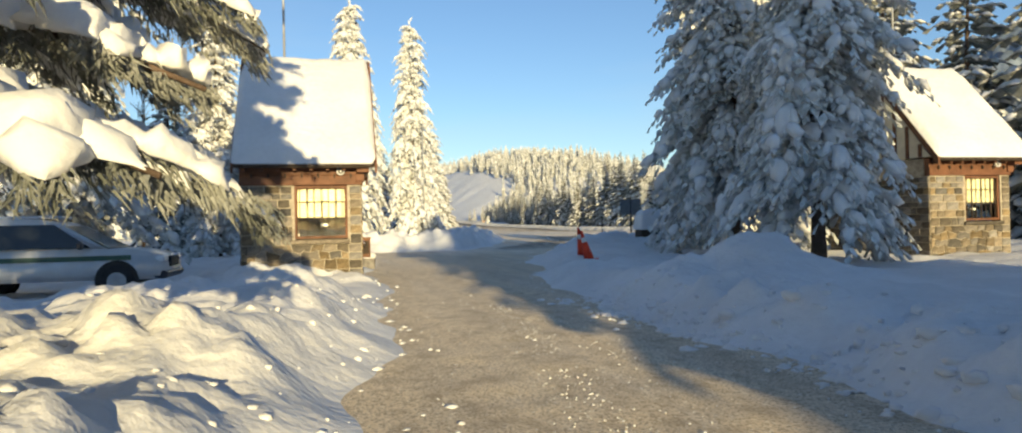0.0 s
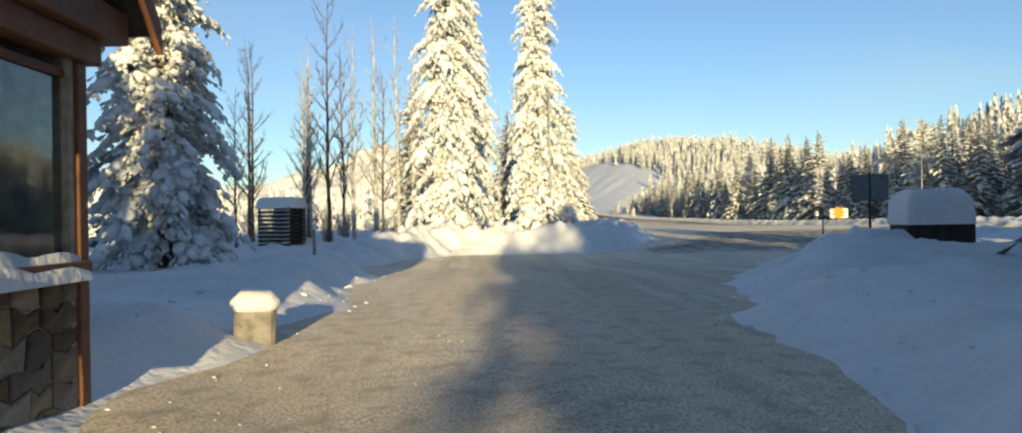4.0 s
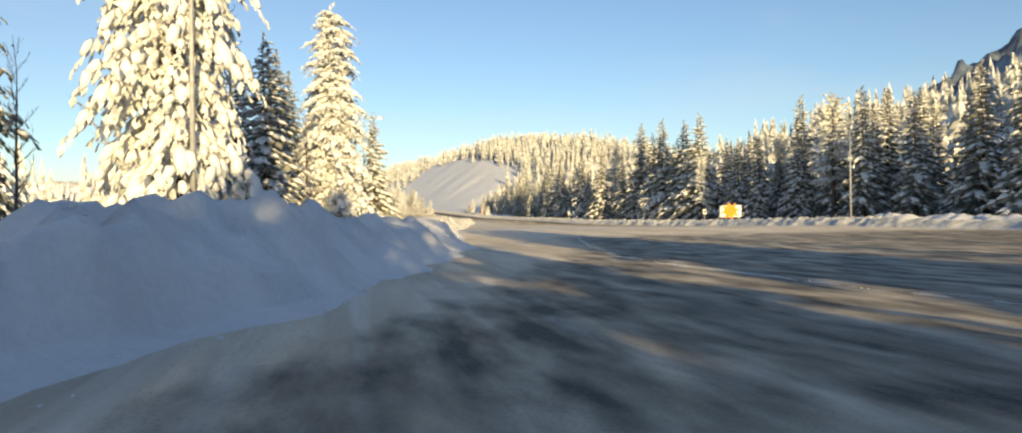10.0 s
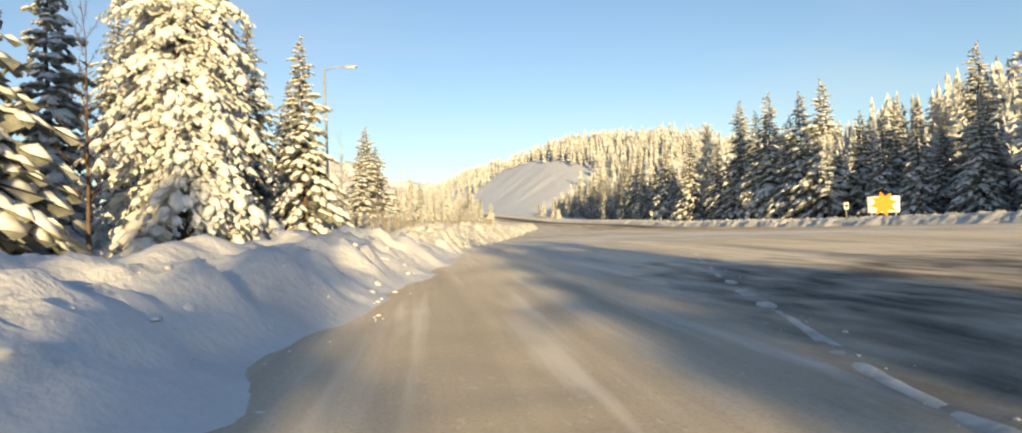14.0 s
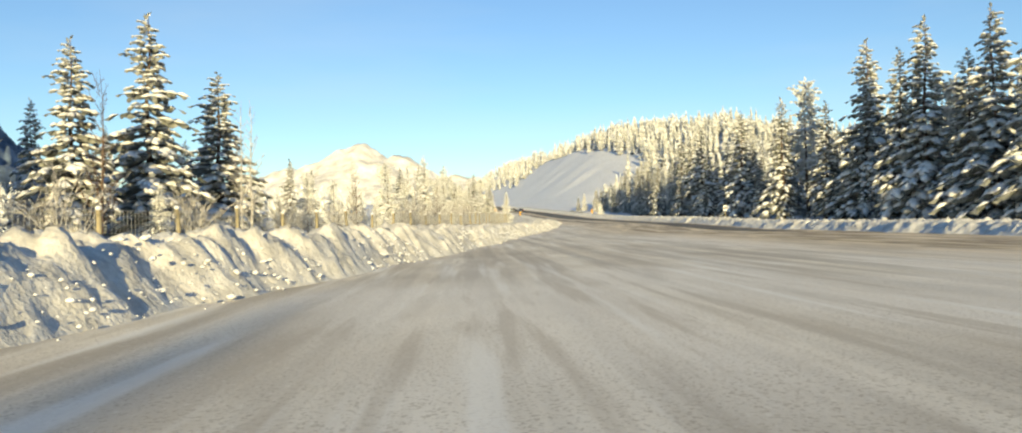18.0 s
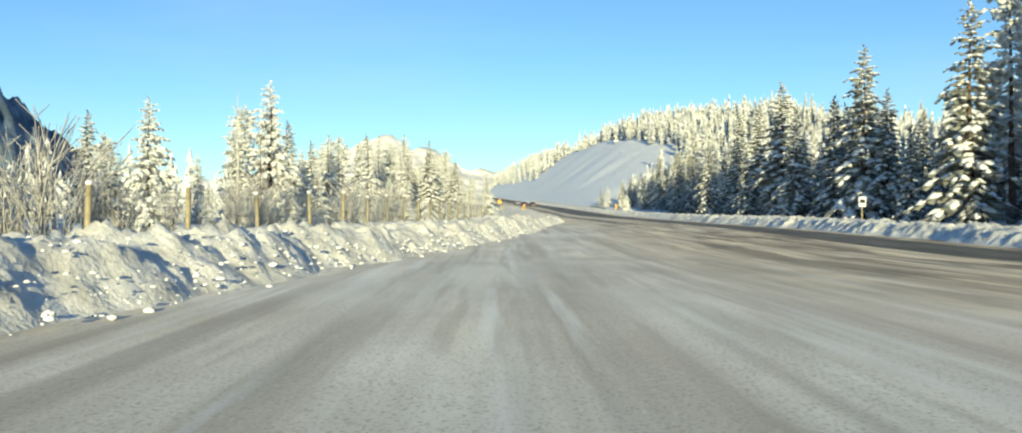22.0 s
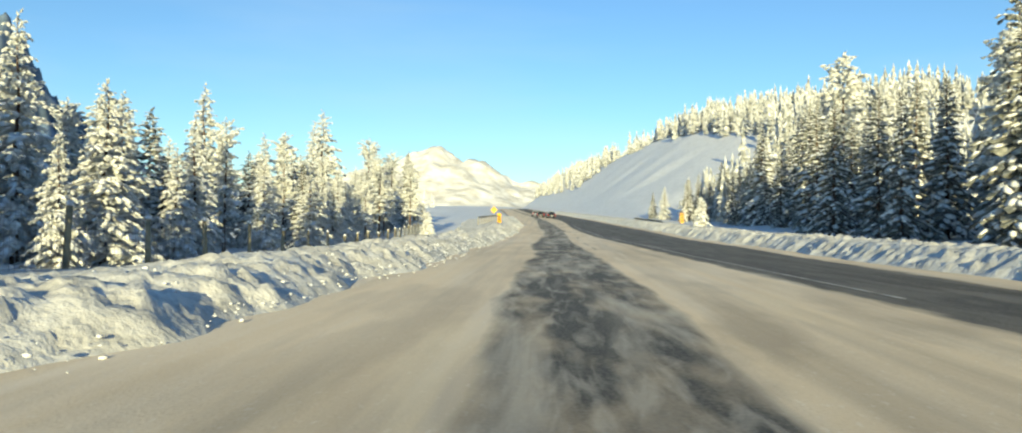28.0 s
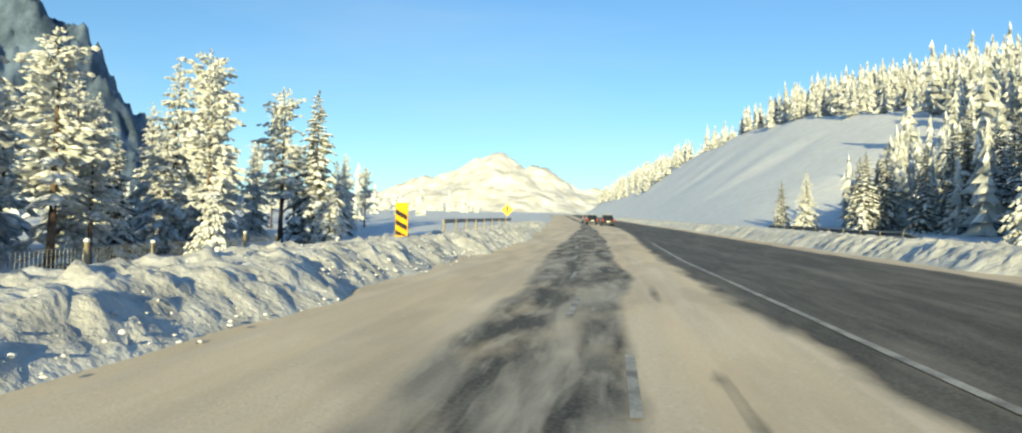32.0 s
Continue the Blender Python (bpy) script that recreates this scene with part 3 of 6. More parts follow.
# ---------------- far mountains ----------------
def mountain(name, cx, cy, turn, length, width, peak, seed, mat, label, ridge):
    u, v = np.meshgrid(np.linspace(-1, 1, 210), np.linspace(-1, 1, 90), indexing="ij")
    prof = np.interp(u, *ridge)
    n1 = fbm(u * 6, v * 3, 1.0, 6, seed)
    z = peak * prof * np.clip(1 - np.abs(v), 0, 1) ** 1.1 * (1 + 0.16 * n1) + peak * 0.03 * fbm(u * 34, v * 16, 1, 4, seed + 4) * np.clip(1 - np.abs(v), 0, 1)
    z = np.where((np.abs(v) > .98) | (np.abs(u) > .985), -30, z)
    c_, s_ = math.cos(radians(turn)), math.sin(radians(turn))
    X = cx + u * length * c_ - v * width * s_
    Y = cy + u * length * s_ + v * width * c_
    return tagged(sheet(name, X, Y, z, mat), label, "mountain", kind="structure")


def mountain_material(name, tree, snow, line=0.5, scale=0.01):
    m = material(name, snow, 0.9, noise_scale=scale, vary=0.5, bump=0.0, fine=scale * 9, second=tree)
    return m


M_MTN_PALE = mountain_material("snowy_mountain", (0.58, 0.55, 0.5), (0.8, 0.78, 0.74), scale=0.02)
# the next two rocks are tinted blue, distance haze put into their colour
M_MTN_DARK = mountain_material("rock_mountain_hazed", (0.055, 0.08, 0.12), (0.12, 0.165, 0.24))
M_MTN_GREY = mountain_material("grey_mountain_hazed", (0.08, 0.11, 0.155), (0.2, 0.245, 0.31))
mountain("mountain", -480, 3500, 4, 1600, 900, 345, 3, M_MTN_PALE, "distant snow-covered mountain in warm sun", ([-1, -.5, -.3, -.1, 0, .1, .25, .5, 1], [.5, .55, .62, .92, 1, .92, .62, .5, .3]))
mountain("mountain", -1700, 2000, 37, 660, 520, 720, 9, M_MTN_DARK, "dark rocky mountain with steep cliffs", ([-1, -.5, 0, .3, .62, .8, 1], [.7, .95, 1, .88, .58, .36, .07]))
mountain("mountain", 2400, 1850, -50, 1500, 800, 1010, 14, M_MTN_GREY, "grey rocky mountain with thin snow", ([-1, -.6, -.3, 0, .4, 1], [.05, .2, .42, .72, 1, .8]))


# ---------------- trees ----------------
def spruce_mesh(seed, high, radius, boughs, twigs, snow, skirt=0.06, taper=0.85, sag=0.35, slab=1.0, ragged=0.25, frost=False, fine=0, light=True, soft=0):
    """Vertices and faces of needles and of snow for a spruce."""
    r = random.Random(seed)
    nv, nf, sv, sf = [], [], [], []

    def twig(p, d, l, w):
        side = d.cross(Vector((0, 0, 1)))
        side = side.normalized() if side.length > 1e-3 else Vector((1, 0, 0))
        m_ = p + d * l * 0.5
        k = len(nv)
        if light:
            nv.extend([p, m_ + side * w + Vector((0, 0, -.12 * l)), p + d * l + Vector((0, 0, -.26 * l)), m_ - side * w + Vector((0, 0, -.12 * l)), m_ + d * .15 * l + Vector((0, 0, -.42 * l - .04))])
            nf.extend([(k, k + 2, k + 1), (k, k + 3, k + 2), (k, k + 1, k + 4), (k + 1, k + 2, k + 4), (k + 2, k + 3, k + 4), (k + 3, k, k + 4)])
            return
        nv.extend([p, m_ + side * w + Vector((0, 0, -.14 * l)), p + d * l + Vector((0, 0, -.26 * l)), m_ - side * w + Vector((0, 0, -.14 * l)), m_ + Vector((0, 0, .03 * l)),
                   m_ + d * .15 * l + Vector((0, 0, -.42 * l - .04))])
        nf.extend([(k, k + 1, k + 4), (k + 1, k + 2, k + 4), (k + 2, k + 3, k + 4), (k + 3, k, k + 4), (k, k + 5, k + 1), (k + 1, k + 5, k + 2), (k + 2, k + 5, k + 3), (k + 3, k + 5, k)])

    def spray(p, d, l, w):
        """A side branch as a row of small hanging sprays."""
        side = d.cross(Vector((0, 0, 1)))
        side = side.normalized() if side.length > 1e-3 else Vector((1, 0, 0))
        for k in range(fine):
            s = (k + .4) / fine
            q = p + d * l * s + Vector((0, 0, -.26 * l * s * s))
            dd = (d * .8 + side * (r.uniform(.25, .8) * (1 if k % 2 else -1)) + Vector((0, 0, -r.uniform(.05, .55)))).normalized()
            twig(q, dd, l * r.uniform(.9, 1.4) / (fine ** .74), w * (.75 if fine > 8 else 1.2) / (fine ** .8))

    def lump(c_, d, a, b, h, droop=.25, whole=False):
        side = d.cross(Vector((0, 0, 1)))
        side = side.normalized() if side.length > 1e-3 else Vector((1, 0, 0))
        k = len(sv)
        if soft > 6 and not whole:
            for q in range(4):
                lump(c_ + d * a * r.uniform(-.8, .8) + side * b * r.uniform(-.6, .6) + Vector((0, 0, -r.uniform(0, .6) * h)), d, a * r.uniform(.26, .46), b * r.uniform(.34, .58), h * r.uniform(.55, .95), droop, True)
            return
        if soft:
            a, b, h = (a, b, h) if whole else (a * .62, b * .58, h * .62)
            n, rings = soft, soft // 2
            up = side.cross(d).normalized()
            for j in range(1, rings):
                ph = math.pi * j / rings
                for q in range(n):
                    t = q * math.tau / n
                    x_, y_, z_ = math.sin(ph) * math.cos(t), math.sin(ph) * math.sin(t), math.cos(ph)
                    g = r.uniform(.66, 1.26)
                    zz = z_ * h * (1.5 if z_ > 0 else .8) * g - droop * a * (x_ * .8 + x_ * x_ * .5 + y_ * y_ * .5)
                    sv.append(c_ + d * (a * x_ * 1.08 * g) + side * (b * y_ * 1.1 * g) + up * zz)
            sv.extend([c_ + up * h * 1.45, c_ - up * h * .8])
            top, low, last = k + n * (rings - 1), k + n * (rings - 1) + 1, k + n * (rings - 2)
            for q in range(n):
                q2 = (q + 1) % n
                sf.extend([(top, k + q, k + q2), (low, last + q2, last + q)])
                for j in range(rings - 2):
                    sf.append((k + j * n + q, k + (j + 1) * n + q, k + (j + 1) * n + q2, k + j * n + q2))
            return
        if light:
            for q in range(6):
                t = q * math.tau / 6
                ca = math.cos(t)
                sv.append(c_ + d * a * ca * r.uniform(.75, 1.2) + side * b * math.sin(t) * r.uniform(.75, 1.25) + Vector((0, 0, -droop * a * ca - h * r.uniform(.2, .7))))
            sv.append(c_ + d * a * r.uniform(-.2, .2) + Vector((0, 0, h * .7)))
            sv.append(c_ + Vector((0, 0, -h * .7)))
            for q in range(6):
                sf.extend([(k + q, k + (q + 1) % 6, k + 6), (k + (q + 1) % 6, k + q, k + 7)])
            return
        for q in range(8):
            t = q * math.tau / 8
            ca = math.cos(t)
            sv.append(c_ + d * a * ca * r.uniform(.75, 1.2) + side * b * math.sin(t) * r.uniform(.75, 1.25) + Vector((0, 0, -droop * a * ca - h * r.uniform(.3, .9))))
        for q in range(4):
            t = q * math.tau / 4 + .4
            sv.append(c_ + d * a * .55 * math.cos(t) + side * b * .6 * math.sin(t) + Vector((0, 0, h * r.uniform(.35, .75) - droop * .6 * a * math.cos(t))))
        sv.append(c_ + Vector((0, 0, -h * .7)))
        R, T = [k + q for q in range(8)], [k + 8 + q for q in range(4)]
        for q in range(4):
            sf.extend([(R[2 * q], R[2 * q + 1], T[q]), (R[2 * q + 1], R[(2 * q + 2) % 8], T[(q + 1) % 4]), (R[2 * q + 1], T[(q + 1) % 4], T[q])])
        sf.append(tuple(T))
        sf.extend([(R[(q + 1) % 8], R[q], k + 12) for q in range(8)])

    for i in range(boughs):
        f = skirt + (0.97 - skirt) * ((i + r.random()) / boughs) ** 0.9
        az = i * 2.39996 + r.uniform(-.4, .4)
        L = (radius * (1 - f) ** taper + 0.15) * r.uniform(1 - 1.6 * ragged, 1 + .6 * ragged)
        out = Vector((math.cos(az), math.sin(az), 0))
        side = Vector((-out.y, out.x, 0))
        rise = math.tan(radians(-20 + 52 * f + r.uniform(-9, 9)))
        z0 = high * f
        n_t = max(2, round(twigs * (0.45 + 0.55 * min(1, L / radius * 1.3))))
        for k in range(n_t):
            s = min(1, 0.15 + 0.85 * (k + r.uniform(0, .7)) / n_t)
            p = out * (L * s) + Vector((0, 0, z0 + L * (rise * s - sag * s * s)))
            sgn = 1 if k % 2 else -1
            ang = radians(r.uniform(22, 66)) * sgn if k < n_t - 1 else radians(r.uniform(-12, 12))
            l = L * (0.5 - 0.2 * s) * r.uniform(.75, 1.3) + .05
            d = (out * math.cos(ang) + side * math.sin(ang) + Vector((0, 0, rise * .5 - sag * s * 1.2))).normalized()
            (spray if fine else twig)(p, d, l, l * r.uniform(.24, .38))
            if r.random() < snow:
                g = r.uniform(.7, 1.1)
                w = l * (.34 if frost else .42) * g
                lump(p + d * l * r.uniform(.35, .6) + Vector((0, 0, .02)), d, l * .5 * g, w * .8, w * .5)
        twig(Vector((0, 0, z0)), (out + Vector((0, 0, rise * .6))).normalized(), L * .8, L * (.022 if fine else .08) + .02)
        if slab and r.random() < snow + .1:
            for s0, wd in ((.35, .17), (.6, .18), (.85, .14)) if fine > 3 else ((.42, .2), (.78, .17)):
                c_ = out * (L * s0) + Vector((0, 0, z0 + L * (rise * s0 - sag * s0 * s0) + .03 * L))
                d = (out + Vector((0, 0, rise - 2 * sag * s0))).normalized()
                g = r.uniform(.75, 1.2) * slab
                lump(c_, d, L * .27 * g, L * wd * g + .03, L * .085 * g + .02, .1)
    for k in range(5):
        up = Vector((math.cos(k * 1.7), math.sin(k * 1.7), 2.0)).normalized()
        p = Vector((0, 0, high * (.93 + .016 * k)))
        twig(p, up, high * .035, high * .007)
        if snow > .3:
            lump(p + up * high * .012, Vector((0, 0, 1)), high * .01, high * .009, high * .007)
    return nv, nf, sv, sf


def trunk_bm(high, r0, seed=0, sides=8):
    r = random.Random(seed)
    n = 7
    pts = [(r.uniform(-.03, .03) * i, r.uniform(-.03, .03) * i, -0.6 + (high + .6) * i / (n - 1)) for i in range(n)]
    return rod(pts, [r0 * (1.25 if i == 0 else 1) * (1 - .93 * i / (n - 1)) for i in range(n)], sides)


SPRUCES = {}


def spruce_kind(key, seed, high, radius, boughs, twigs, snow, needle, label, **kw):
    nv, nf, sv, sf = spruce_mesh(seed, high, radius, boughs, twigs, snow, **kw)
    e = new("pine_tree" if key == "mid_d" else "spruce_tree")
    part("trunk", trunk_bm(high * .99, high * .012 + .04, seed), M_BARK, e, smooth_faces=True)
    tagged(mesh_object("crown", nv, nf, needle, e, flat=True), kind="stuff")
    if sf:
        tagged(mesh_object("snow_load", sv, sf, M_SNOWT, e), "clumps of snow on the boughs", kind="stuff")
    tagged(e, label, "tree")
    SPRUCES[key] = [e, high, False]


spruce_kind("big_a", 1, 16, 2.9, 210, 11, .7, M_FROST, "broad spruce with boughs bent under thick snow", skirt=.13, taper=.5, sag=.55, slab=1.05, ragged=.4, fine=6, soft=6)
spruce_kind("hero", 8, 12, 3.1, 150, 13, .95, M_FROST, "large spruce with long boughs under heavy snow", skirt=.42, taper=.5, sag=.35, slab=1.05, ragged=.18, fine=9, soft=8)
spruce_kind("big_b", 2, 18, 2.5, 270, 8, .85, M_FROST, "tall slender spruce thickly loaded with snow", skirt=.08, taper=.42, sag=.6, slab=1.1, ragged=.42, fine=5, soft=6)
spruce_kind("mid_a", 3, 16, 3.1, 118, 5, .75, M_NEEDLE, "snow-laden spruce at the edge of the wood", skirt=.04, taper=.72, slab=1.0, ragged=.32)
spruce_kind("mid_b", 4, 18, 3.2, 118, 5, .5, M_NEEDLE, "dark spruce with some snow on its boughs", skirt=.04, taper=.72, slab=.8, ragged=.32)
spruce_kind("mid_c", 5, 14, 2.9, 128, 6, .72, M_FROST, "spruce white with frost and snow", skirt=.03, taper=.74, slab=.72, ragged=.34, frost=True)
spruce_kind("mid_d", 6, 18, 2.5, 104, 6, .6, M_FROST, "tall frosted conifer with a ragged crown on a bare lower trunk", skirt=.3, taper=.36, sag=.15, slab=.9, ragged=.6, frost=True)
spruce_kind("plain", 10, 18, 2.9, 70, 5, .4, M_NEEDLE, "dark spruce standing out of view for its shade", skirt=.05, slab=.9)
spruce_kind("dark", 9, 17, 2.9, 170, 6, .4, M_NEEDLE, "tall dense dark spruce dusted with snow", skirt=.03, taper=.75, slab=.7, ragged=.3, fine=3)
spruce_kind("small", 7, 4, 1.3, 75, 6, .75, M_FROST, "small young spruce covered in snow", skirt=.04, slab=1.1)


def low_boughs(tree, seed):
    """The long lower boughs of the large spruce by the drive: lumpy snow pads on side branches over hanging needle sprays."""
    r = random.Random(seed)
    up = Vector((0, 0, 1))
    for i in range(44):
        az = radians(-150 + i * 137.5)
        z0, L = 1.5 + 3.7 * i / 44, r.uniform(2.6, 3.4) * (1 - .004 * i)
        out = Vector((math.cos(az), math.sin(az), 0))
        side = Vector((-out.y, out.x, 0))
        rise, sag = r.uniform(.05, .3), r.uniform(.24, .4)

        def at_(s):
            return out * (L * s) + up * (z0 + L * (rise * s - sag * s * s))
        arms = [(at_, .25, 1.0, 1.0)]
        for k in range(12):
            s0 = .2 + .06 * k
            sg = 1 if k % 2 else -1
            l = L * (.36 - .22 * s0) * r.uniform(.8, 1.2)
            d = (out * r.uniform(.6, .95) + side * sg * r.uniform(.6, .95)).normalized()
            p, dr = at_(s0), r.uniform(.25, .6)
            arms.append((lambda s, p=p, d=d, l=l, dr=dr: p + d * (l * s) - up * (l * dr * s * s), .1, 1.0, .55))
        nv, nf, sv, sf = [], [], [], []
        for arm, s_from, s_to, big in arms:
            n, m_ = (22, 12) if big == 1 else (14, 10)
            base = len(sv)
            wide0, ph = r.uniform(.17, .26) * (1 if big == 1 else .72), r.uniform(0, 9)
            loaded = r.random() < .9
            for a in range(n + 1):
                s = s_from + (s_to - s_from) * a / n
                p = arm(s)
                t = (arm(min(1, s + .04)) - arm(max(0, s - .04))).normalized()
                w = t.cross(up).normalized()
                v = w.cross(t)
                body = math.sqrt(max(0, math.sin(math.pi * min(1, .06 + .97 * a / n)))) * (1 + .28 * math.sin(a * 1.1 + ph) + .22 * math.sin(a * 2.3 + ph * 2))
                for q in range(m_):
                    th = q * math.tau / m_
                    g = 1 + .16 * math.sin(q * 2.1 + a * .9 + ph) + r.uniform(-.06, .06)
                    cz = math.sin(th)
                    sv.append(p + w * (math.cos(th) * wide0 * body * g) + v * ((cz * (.62 if cz > 0 else .28) + .18) * wide0 * body * g - .35 * wide0 * body * math.cos(th) ** 2))
            if loaded:
                for a in range(n):
                    for q in range(m_):
                        q2 = (q + 1) % m_
                        sf.append((base + a * m_ + q, base + a * m_ + q2, base + (a + 1) * m_ + q2, base + (a + 1) * m_ + q))
                sf.append(tuple(base + q for q in range(m_))[::-1])
                sf.append(tuple(base + n * m_ + q for q in range(m_)))
            else:
                del sv[base:]
            for b in range(420 if big == 1 else 170):
                s = s_from + (s_to - s_from) * r.random() ** .8
                t = (arm(min(1, s + .05)) - arm(max(0, s - .05))).normalized()
                w = t.cross(up).normalized()
                p = arm(s) + w * r.uniform(-.09, .09) + up * r.uniform(-.12, 0)
                d = (t * r.uniform(.2, 1) + w * r.uniform(-1, 1) - up * r.uniform(.2, 1.2)).normalized()
                l, k = r.uniform(.05, .13), len(nv)
                e = d.cross(up)
                e = (e.normalized() if e.length > .01 else w) * r.uniform(.004, .009)
                f_ = d.cross(e).normalized() * .007
                nv.extend([p - e, p + e, p + d * l, p - f_, p + f_])
                nf.extend([(k, k + 1, k + 2), (k + 3, k + 4, k + 2)])
        bough = part("bough", rod([at_(q / 6) for q in range(7)], [.05 - .006 * q for q in range(7)], 6), M_BARK, tree, "", True)
        tagged(mesh_object("needles", nv, nf, M_NEEDLE, bough, flat=True), kind="stuff")
        mesh_object("snow_pad", sv, sf, M_SNOWT, bough)["label"] = "thick lumpy snow lying along the bough"


low_boughs(SPRUCES["hero"][0], 12)


def plant(key, x, y, high, turn=None, group="", label="", z=None, wide=1.0):
    src = SPRUCES[key]
    k = high / src[1]
    m = pose(x, y, ground_z(x, y) - .05 if z is None else z, 0, 0, turn if turn is not None else (x * 37 + y * 53) % 360)
    if not src[2]:
        src[2] = True
        o = src[0]
        o.matrix_basis = m
    else:
        o = copy_thing(src[0], m)
    o.scale = (k * wide, k * wide, k)
    if high < 5.5:
        o.name = "young_spruce"
    return tagged(o, label, "tree", group)


# trees by the entrance booths
for key, x, y, h, wd in (("hero", -3.1, 4.5, 12, 1.0), ("big_a", -8.6, 24.5, 17, 1.1), ("big_b", -5.4, 38, 12.5, 1.1), ("mid_a", -12, 30, 17, 1), ("mid_a", -13, 20.5, 16, 1.1), ("mid_b", -18, 27, 16, 1), ("mid_b", -9, 45, 13, 1),
                         ("big_a", 12.7, 20.5, 14, .95), ("big_b", 15.2, 25.8, 16, 1.1), ("big_a", 11.7, 15.2, 13, .92), ("mid_a", 29, 27, 15, 1), ("mid_a", 28, 31, 16, 1), ("mid_b", 30.6, 33, 16.5, 1), ("mid_b", 30, 24, 16, 1), ("mid_b", 20.6, 24.5, 12, 1), ("mid_b", 18, 30, 14, 1.25), ("mid_b", 20.5, 34, 13.5, 1.2), ("mid_b", 26.3, 33, 15, 1.2)):
    plant(key, x, y, h, group="trees by the entrance", wide=wd)
# trees behind the ploughed corner
for key, x, y, h, wd in (("big_b", 1.8, 62.5, 21, .82), ("big_b", 3.1, 68.5, 17.5, .78), ("big_b", 9.0, 80.7, 24.5, .76), ("dark", -3, 92, 17, 1), ("big_b", 14.2, 104.2, 15.5, 1.15), ("mid_a", 10.2, 99, 12, 1.1),
                         ("mid_a", 7.2, 110, 13, 1), ("dark", 3, 103, 12, 1), ("dark", 11, 143, 14.5, 1.1), ("dark", 9, 137, 18, 1.1), ("dark", 8.2, 131, 19, 1.1), ("dark", 3, 128, 17, 1.1), ("mid_a", 17.2, 110.5, 9, 1), ("mid_a", 16.3, 151, 9.5, 1.2), ("mid_a", 16.4, 158, 12.5, 1.25), ("mid_a", 16.9, 166.7, 11.3, 1.5)):
    plant(key, x, y, h, group="roadside trees", wide=wd)
# unseen trees south of the place, behind the camera's first stand, added for shade
for i, (x, y, h) in enumerate(((12, -8, 17), (11.5, -20, 19), (29, -10, 19), (28, -22, 21), (11.5, -38, 20), (31, 2, 18), (36, -12, 20), (44, -30, 22), (12.5, -48, 20), (33, -46, 22), (52, -8, 20), (5.9, -3, 9), (7.6, -5, 10), (9.4, -3, 9.5), (6.6, -12, 11), (8.6, -13, 11), (10.6, -12, 12), (6.4, -29, 15), (8.8, -27, 16), (10.6, -30, 17), (-9.5, -2, 9), (-12.5, -4, 10), (-8, -9, 10), (-5.8, -11, 9), (-5.0, -6.5, 10), (-7.2, -5.5, 10), (5.6, -8, 10), (7.4, -20, 13))):
    plant("mid_b" if 4 < x < 13 else "plain", x, y, h, group="trees south of the drive", wide=1.7 if x < -2 else 1.5 if x < 11 else 1.15)
# the wood on the far side of the highway
rw = random.Random(5)


def wood_edge(y):
    return float(np.interp(y, [60, 130, 170, 190, 215, 240, 285, 330, 350, 420], [82, 82, 81.5, 80.8, 79.6, 78.5, 78, 82.5, 82, 84]))


for i in range(128):
    y = 62 + i * 2.63 + rw.uniform(-1.2, 1.2)
    x = wood_edge(y) + (0, 3.5, 7.5)[i % 3] + rw.uniform(-1.5, 1.5)
    h = rw.uniform(12, 18.5) + (2.5 if rw.random() < .15 else 0)
    if y > 345:
        h *= .55
    elif y > 222:
        h = rw.uniform(9, 14)
    plant("mid_b" if y > 290 else ("mid_b", "mid_a", "mid_b", "mid_b", "mid_d")[rw.randrange(5)], x, y, h, group="wood beside the highway", wide=rw.uniform(.95, 1.25))
for key, x, y, h, wd in (("mid_a", 82, 194, 22, 1.1), ("mid_a", 82.5, 206, 22.3, 1.15), ("mid_a", 82, 184, 20.3, 1.1), ("mid_a", 81.5, 177, 20.8, 1.1), ("mid_a", 79, 238, 18, 1.1), ("mid_a", 79.2, 259.5, 18, 1.2), ("mid_a", 81.9, 275, 17, 1.2), ("mid_d", 87.8, 332, 20, 1.2), ("mid_a", 83.6, 349, 14, 1.1), ("mid_b", 88, 301.5, 19, 1.2), ("small", 74.4, 345, 4.2, 1), ("mid_b", 84, 372, 9, 1.2), ("mid_a", 80, 384, 8, 1.2), ("mid_b", 87, 362, 12, 1.2), ("mid_c", 78, 398, 7, 1.2), ("mid_b", 82, 392, 8, 1.2), ("mid_b", 90, 352, 15, 1.2), ("mid_a", 93, 366, 13, 1.2), ("mid_b", 76.5, 404, 6, 1.2)):
    plant(key, x, y, h, group="wood beside the highway", wide=wd)
# the wood behind the fence
FY = [112, 125, 160, 200, 225, 262, 290, 320, 345, 420]
FX = [15, 17.5, 24, 33, 36, 40.5, 40, 38.5, 36, 30]


def fence_x(y):
    return float(np.interp(y, FY, FX))


